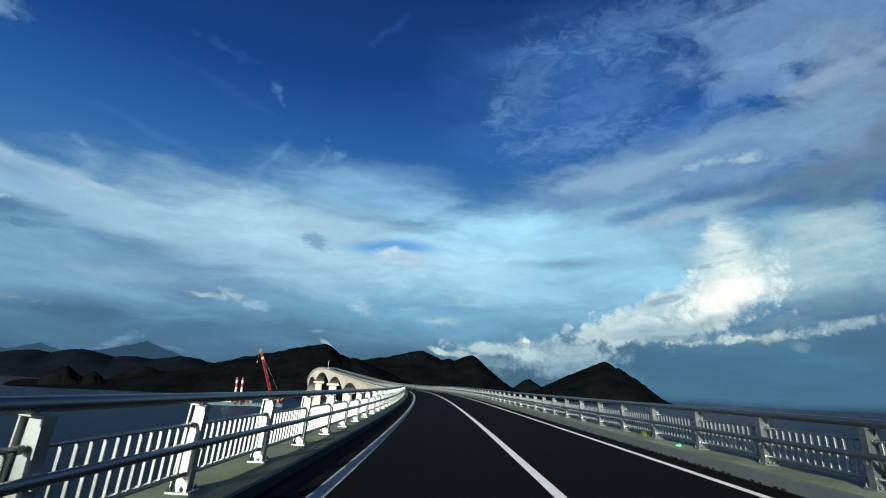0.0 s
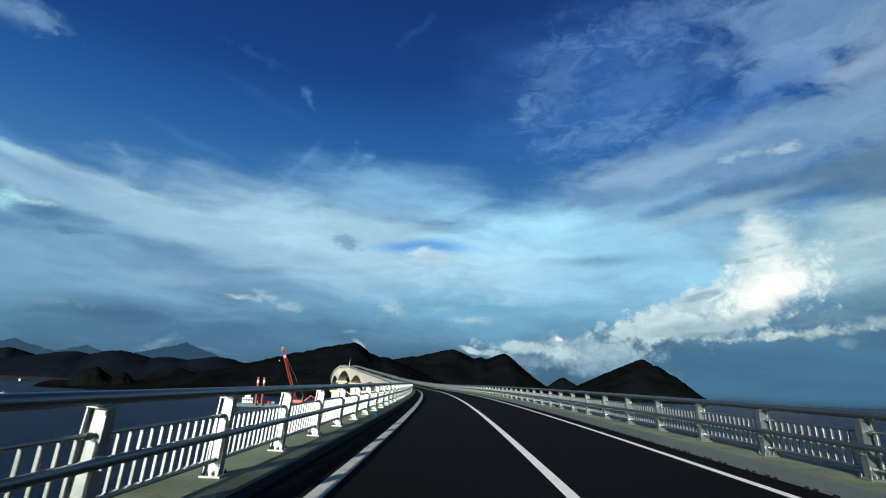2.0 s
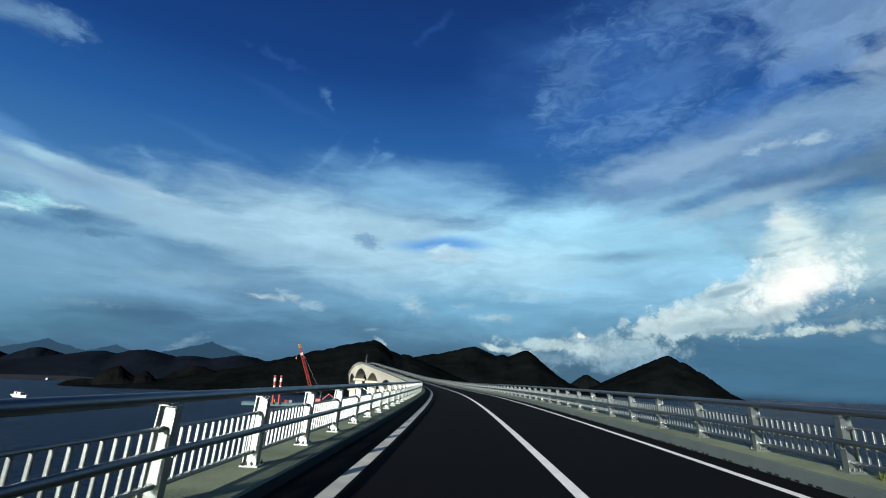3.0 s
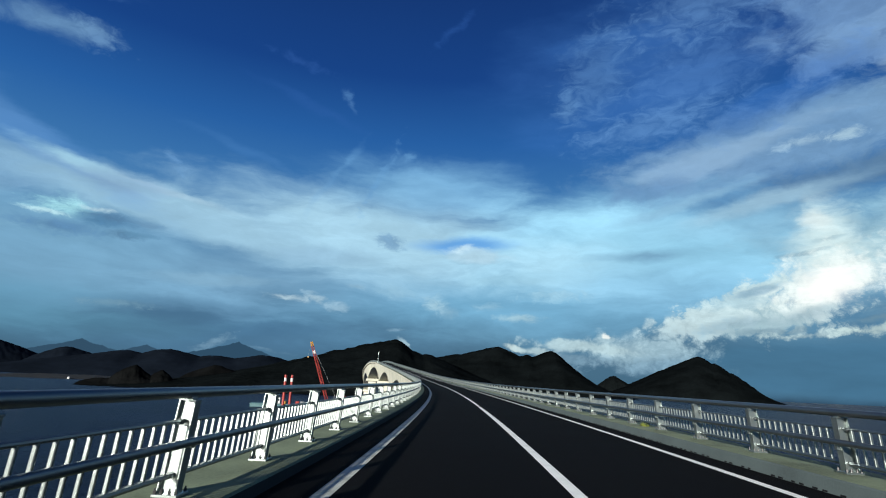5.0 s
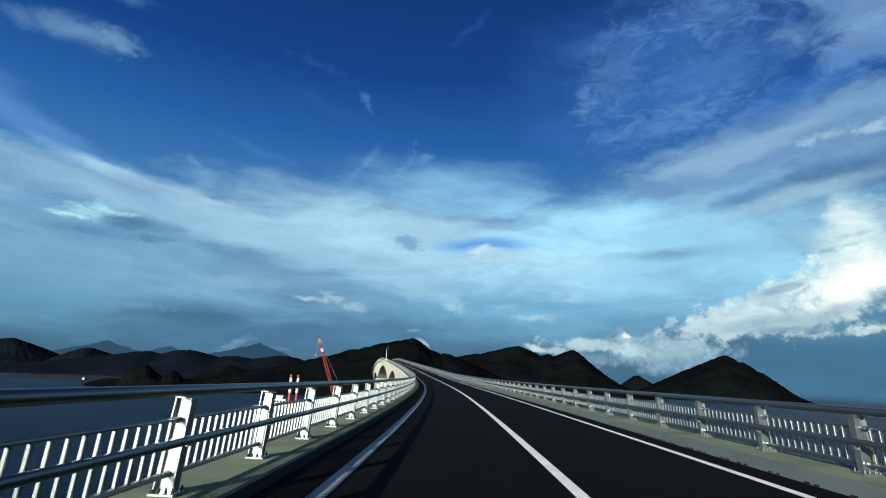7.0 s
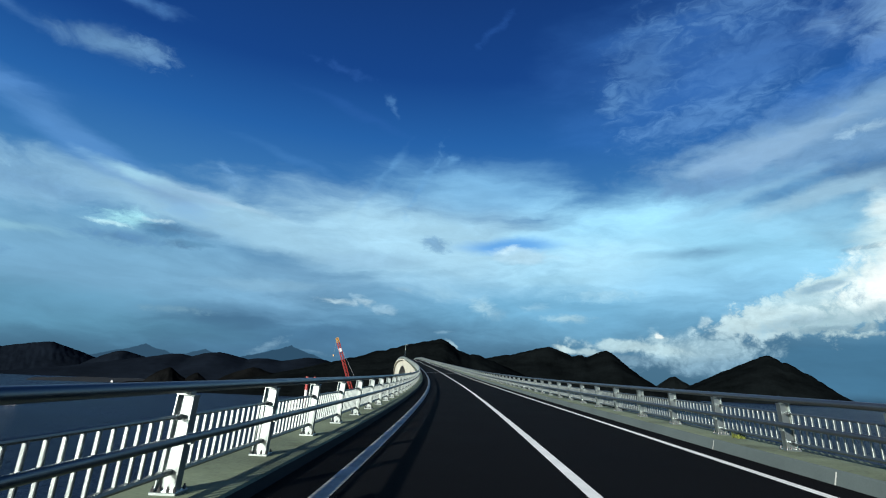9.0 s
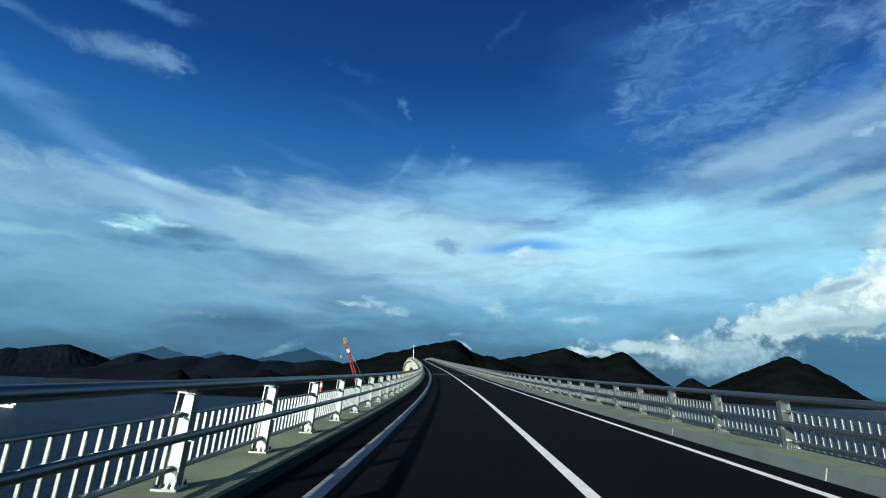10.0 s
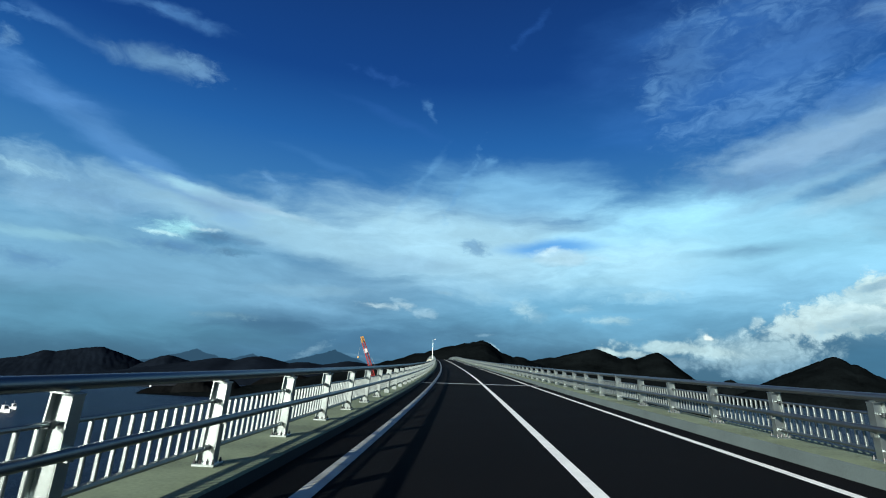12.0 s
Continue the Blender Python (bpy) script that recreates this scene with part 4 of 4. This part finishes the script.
# ---- boats ----
def boat(at, heading, length, label):
    b = tagged(new("fishing_boat"), label, "boat", "boats in the bay")
    bm = bmesh.new()
    n = 14
    rows = []
    for i in range(n + 1):
        u = i / n
        x = (u - 0.5) * length
        w = length * 0.12 * min(1.0, (1 - u) * 2.6) ** 0.6 + 0.02
        sheer = length * (0.075 + 0.05 * u * u)
        rows.append([bm.verts.new(p) for p in ((x, -w, sheer), (x, -w * 0.7, -0.5), (x, w * 0.7, -0.5), (x, w, sheer))])
    for a, c in zip(rows, rows[1:]):
        for j in range(4):
            bm.faces.new((a[j], a[(j + 1) % 4], c[(j + 1) % 4], c[j]))
    bm.faces.new(rows[0])
    bm.faces.new(rows[-1][::-1])
    bmesh.ops.recalc_face_normals(bm, faces=bm.faces)
    part("hull", bm, white_paint, b, "white hull")
    bm = bmesh.new()
    box(bm, -length * 0.18, length * 0.10, -length * 0.075, length * 0.075, length * 0.08, length * 0.24, 0.15)
    box(bm, -length * 0.20, length * 0.14, -length * 0.085, length * 0.085, length * 0.24, length * 0.255, 0.05)
    house = part("wheelhouse", bm, white_paint, b)
    bm = bmesh.new()
    box(bm, length * 0.098, length * 0.104, -length * 0.06, length * 0.06, length * 0.16, length * 0.22)
    part("window", bm, dark_glass, house)
    bm = bmesh.new()
    rod(bm, (-length * 0.1, 0, length * 0.25), (-length * 0.1, 0, length * 0.42), 0.12, 0.06, 6)
    part("mast", bm, grey_steel, b)
    bm = bmesh.new()
    rod(bm, (length * 0.42, 0, length * 0.12), (length * 0.58, 0, length * 0.17), 0.1, 0.06, 6)
    part("bowsprit", bm, white_paint, b)
    b.matrix_world = Matrix.Translation(at) @ pose(0, 0, 0, 0, 0, heading)
    return b


boat(toward(T3, -41.3, 631, SEA + 0.3), -18, 17, "small white fishing boat on the bay")
boat(toward(LAST, -53.17, 521, SEA + 0.3), -25, 14, "small white fishing boat lying in the bay")


# ---- houses along the shore ----
def house(at, heading, w, d, h, label):
    o = tagged(new("shore_house"), label, "house", "houses by the shore")
    bm = bmesh.new()
    box(bm, -w / 2, w / 2, -d / 2, d / 2, -6, h, 0.05)
    wall = part("wall", bm, white_paint, o, "white rendered wall")
    bm = bmesh.new()
    v = [bm.verts.new(p) for p in ((-w * 0.55, -d * 0.58, h), (w * 0.55, -d * 0.58, h), (w * 0.55, d * 0.58, h), (-w * 0.55, d * 0.58, h), (-w * 0.55, 0, h + d * 0.35), (w * 0.55, 0, h + d * 0.35))]
    for f in ((0, 1, 5, 4), (2, 3, 4, 5), (0, 4, 3), (1, 2, 5), (3, 2, 1, 0)):
        bm.faces.new([v[i] for i in f])
    bmesh.ops.recalc_face_normals(bm, faces=bm.faces)
    part("roof", bm, grey_steel, o, "grey pitched roof")
    for k in (-1, 1):
        bm = bmesh.new()
        box(bm, k * w * 0.25 - w * 0.08, k * w * 0.25 + w * 0.08, -d / 2 - 0.05, -d / 2 + 0.05, h * 0.4, h * 0.75)
        part("window", bm, dark_glass, wall)
    o.matrix_world = Matrix.Translation(at) @ pose(0, 0, 0, 0, 0, heading)
    return o


for a, dist, z, w, hd in ((-39.77, 1640, SEA + 3, 4, 30), (-34.98, 1624, SEA + 5, 4, 12), (-34.63, 1608, SEA + 3, 5, 24), (-33.81, 1616, SEA + 4, 5, 20)):
    house(toward(T3, a, dist, z), hd, w, w * 0.7, w * 0.5, "small white house on the far shore")
house(Vector((-345.6, 1293, 50)), 18, 3, 3, 6, "white building on the wooded hillside")

# ---- along the kerbs ----
for s in (197.6, 201.0, 218.9, 224.05, 242.1):
    q = sweep("kerb_joint", [(4.832, -0.015), (4.870, 0.160)], s - 0.014, s + 0.014, 0.028, worn_paint, closed=False)
    tagged(q, "pale sealant joint in the kerb", "kerb joint", kind="structure")

dark_slot = material("dark_slot", (0.006, 0.006, 0.007), 0.9, 0, 0.2, 5, 60, 0.1, 0.002, 0.1)
verts, faces = [], []
s = -10.0
while s < 185:
    # drain slots along the foot of the kerb, set in pairs
    for a in (0.0, 0.20):
        i, n = len(verts), random.uniform(0.08, 0.13)
        for h in (0.004, 0.026):
            o = 4.835 + 0.04 * (h + 0.02) / 0.185
            verts.extend(on_road(s + a + b, q, h) for b, q in ((0, o - 0.004), (n, o - 0.004), (n, o + 0.03), (0, o + 0.03)))
        faces.extend(tuple(i + k for k in f) for f in ((4, 5, 6, 7), (0, 1, 5, 4), (1, 2, 6, 5), (3, 0, 4, 7)))
    s += random.choice((0.5, 0.55, 0.6, 0.9))
me = bpy.data.meshes.new("drain_slot")
me.from_pydata(verts, [], faces)
me.materials.append(dark_slot)
tagged(new("drain_slot", me), "row of small dark drain slots along the kerb foot", "drain", kind="stuff")

weed = material("weed", (0.10, 0.12, 0.025), 0.9, 0, 0.4, 20, 90, 0.2, 0.002, 0.2)
random.seed(4)
for k, (s, off) in enumerate(((69.9, 5.45), (121.0, 5.4), (201.3, 5.5), (260.3, 5.5), (235.8, -2.75), (15.0, 5.35))):
    bm = bmesh.new()
    for _ in range(70):
        a, r, h = random.uniform(0, 6.28), random.uniform(0, 0.16), random.uniform(0.04, 0.16)
        p = Vector((r * math.cos(a), r * math.sin(a), 0))
        lean = Vector((random.uniform(-0.06, 0.06), random.uniform(-0.06, 0.06), h))
        side = Vector((-math.sin(a), math.cos(a), 0)) * 0.012
        bm.faces.new([bm.verts.new(q) for q in (p - side, p + side, p + lean)])
    w = tagged(part("weed_tuft", bm, weed), "yellow-green weeds growing on the kerb", "weed", "weeds on the kerbs")
    w.matrix_world = stand(s, off, LOW_CURB if off < 0 else H_CURB)

blue_plastic = material("blue_plastic", (0.03, 0.30, 0.55), 0.4, 0, 0.3, 20, 80, 0.2, 0.002)
green_plastic = material("green_plastic", (0.10, 0.50, 0.28), 0.4, 0, 0.3, 20, 80, 0.2, 0.002)
for s, off, m, lab in ((59.9, -2.2, blue_plastic, "crumpled blue plastic scrap on the kerb"), (12.3, 5.1, green_plastic, "pale green plastic scrap on the kerb"),
                       (241.9, 5.25, white_paint, "crumpled white scrap on the kerb")):
    bm = bmesh.new()
    bmesh.ops.create_icosphere(bm, subdivisions=2, radius=0.09)
    for v in bm.verts:
        v.co *= 0.75
        v.co *= 0.7 + 0.6 * random.random()
        v.co.z = max(0.0, v.co.z * 0.45 + 0.03)
    lit = tagged(part("litter", bm, m), lab, "litter")
    lit.matrix_world = stand(s, off, LOW_CURB if off < 0 else H_CURB)
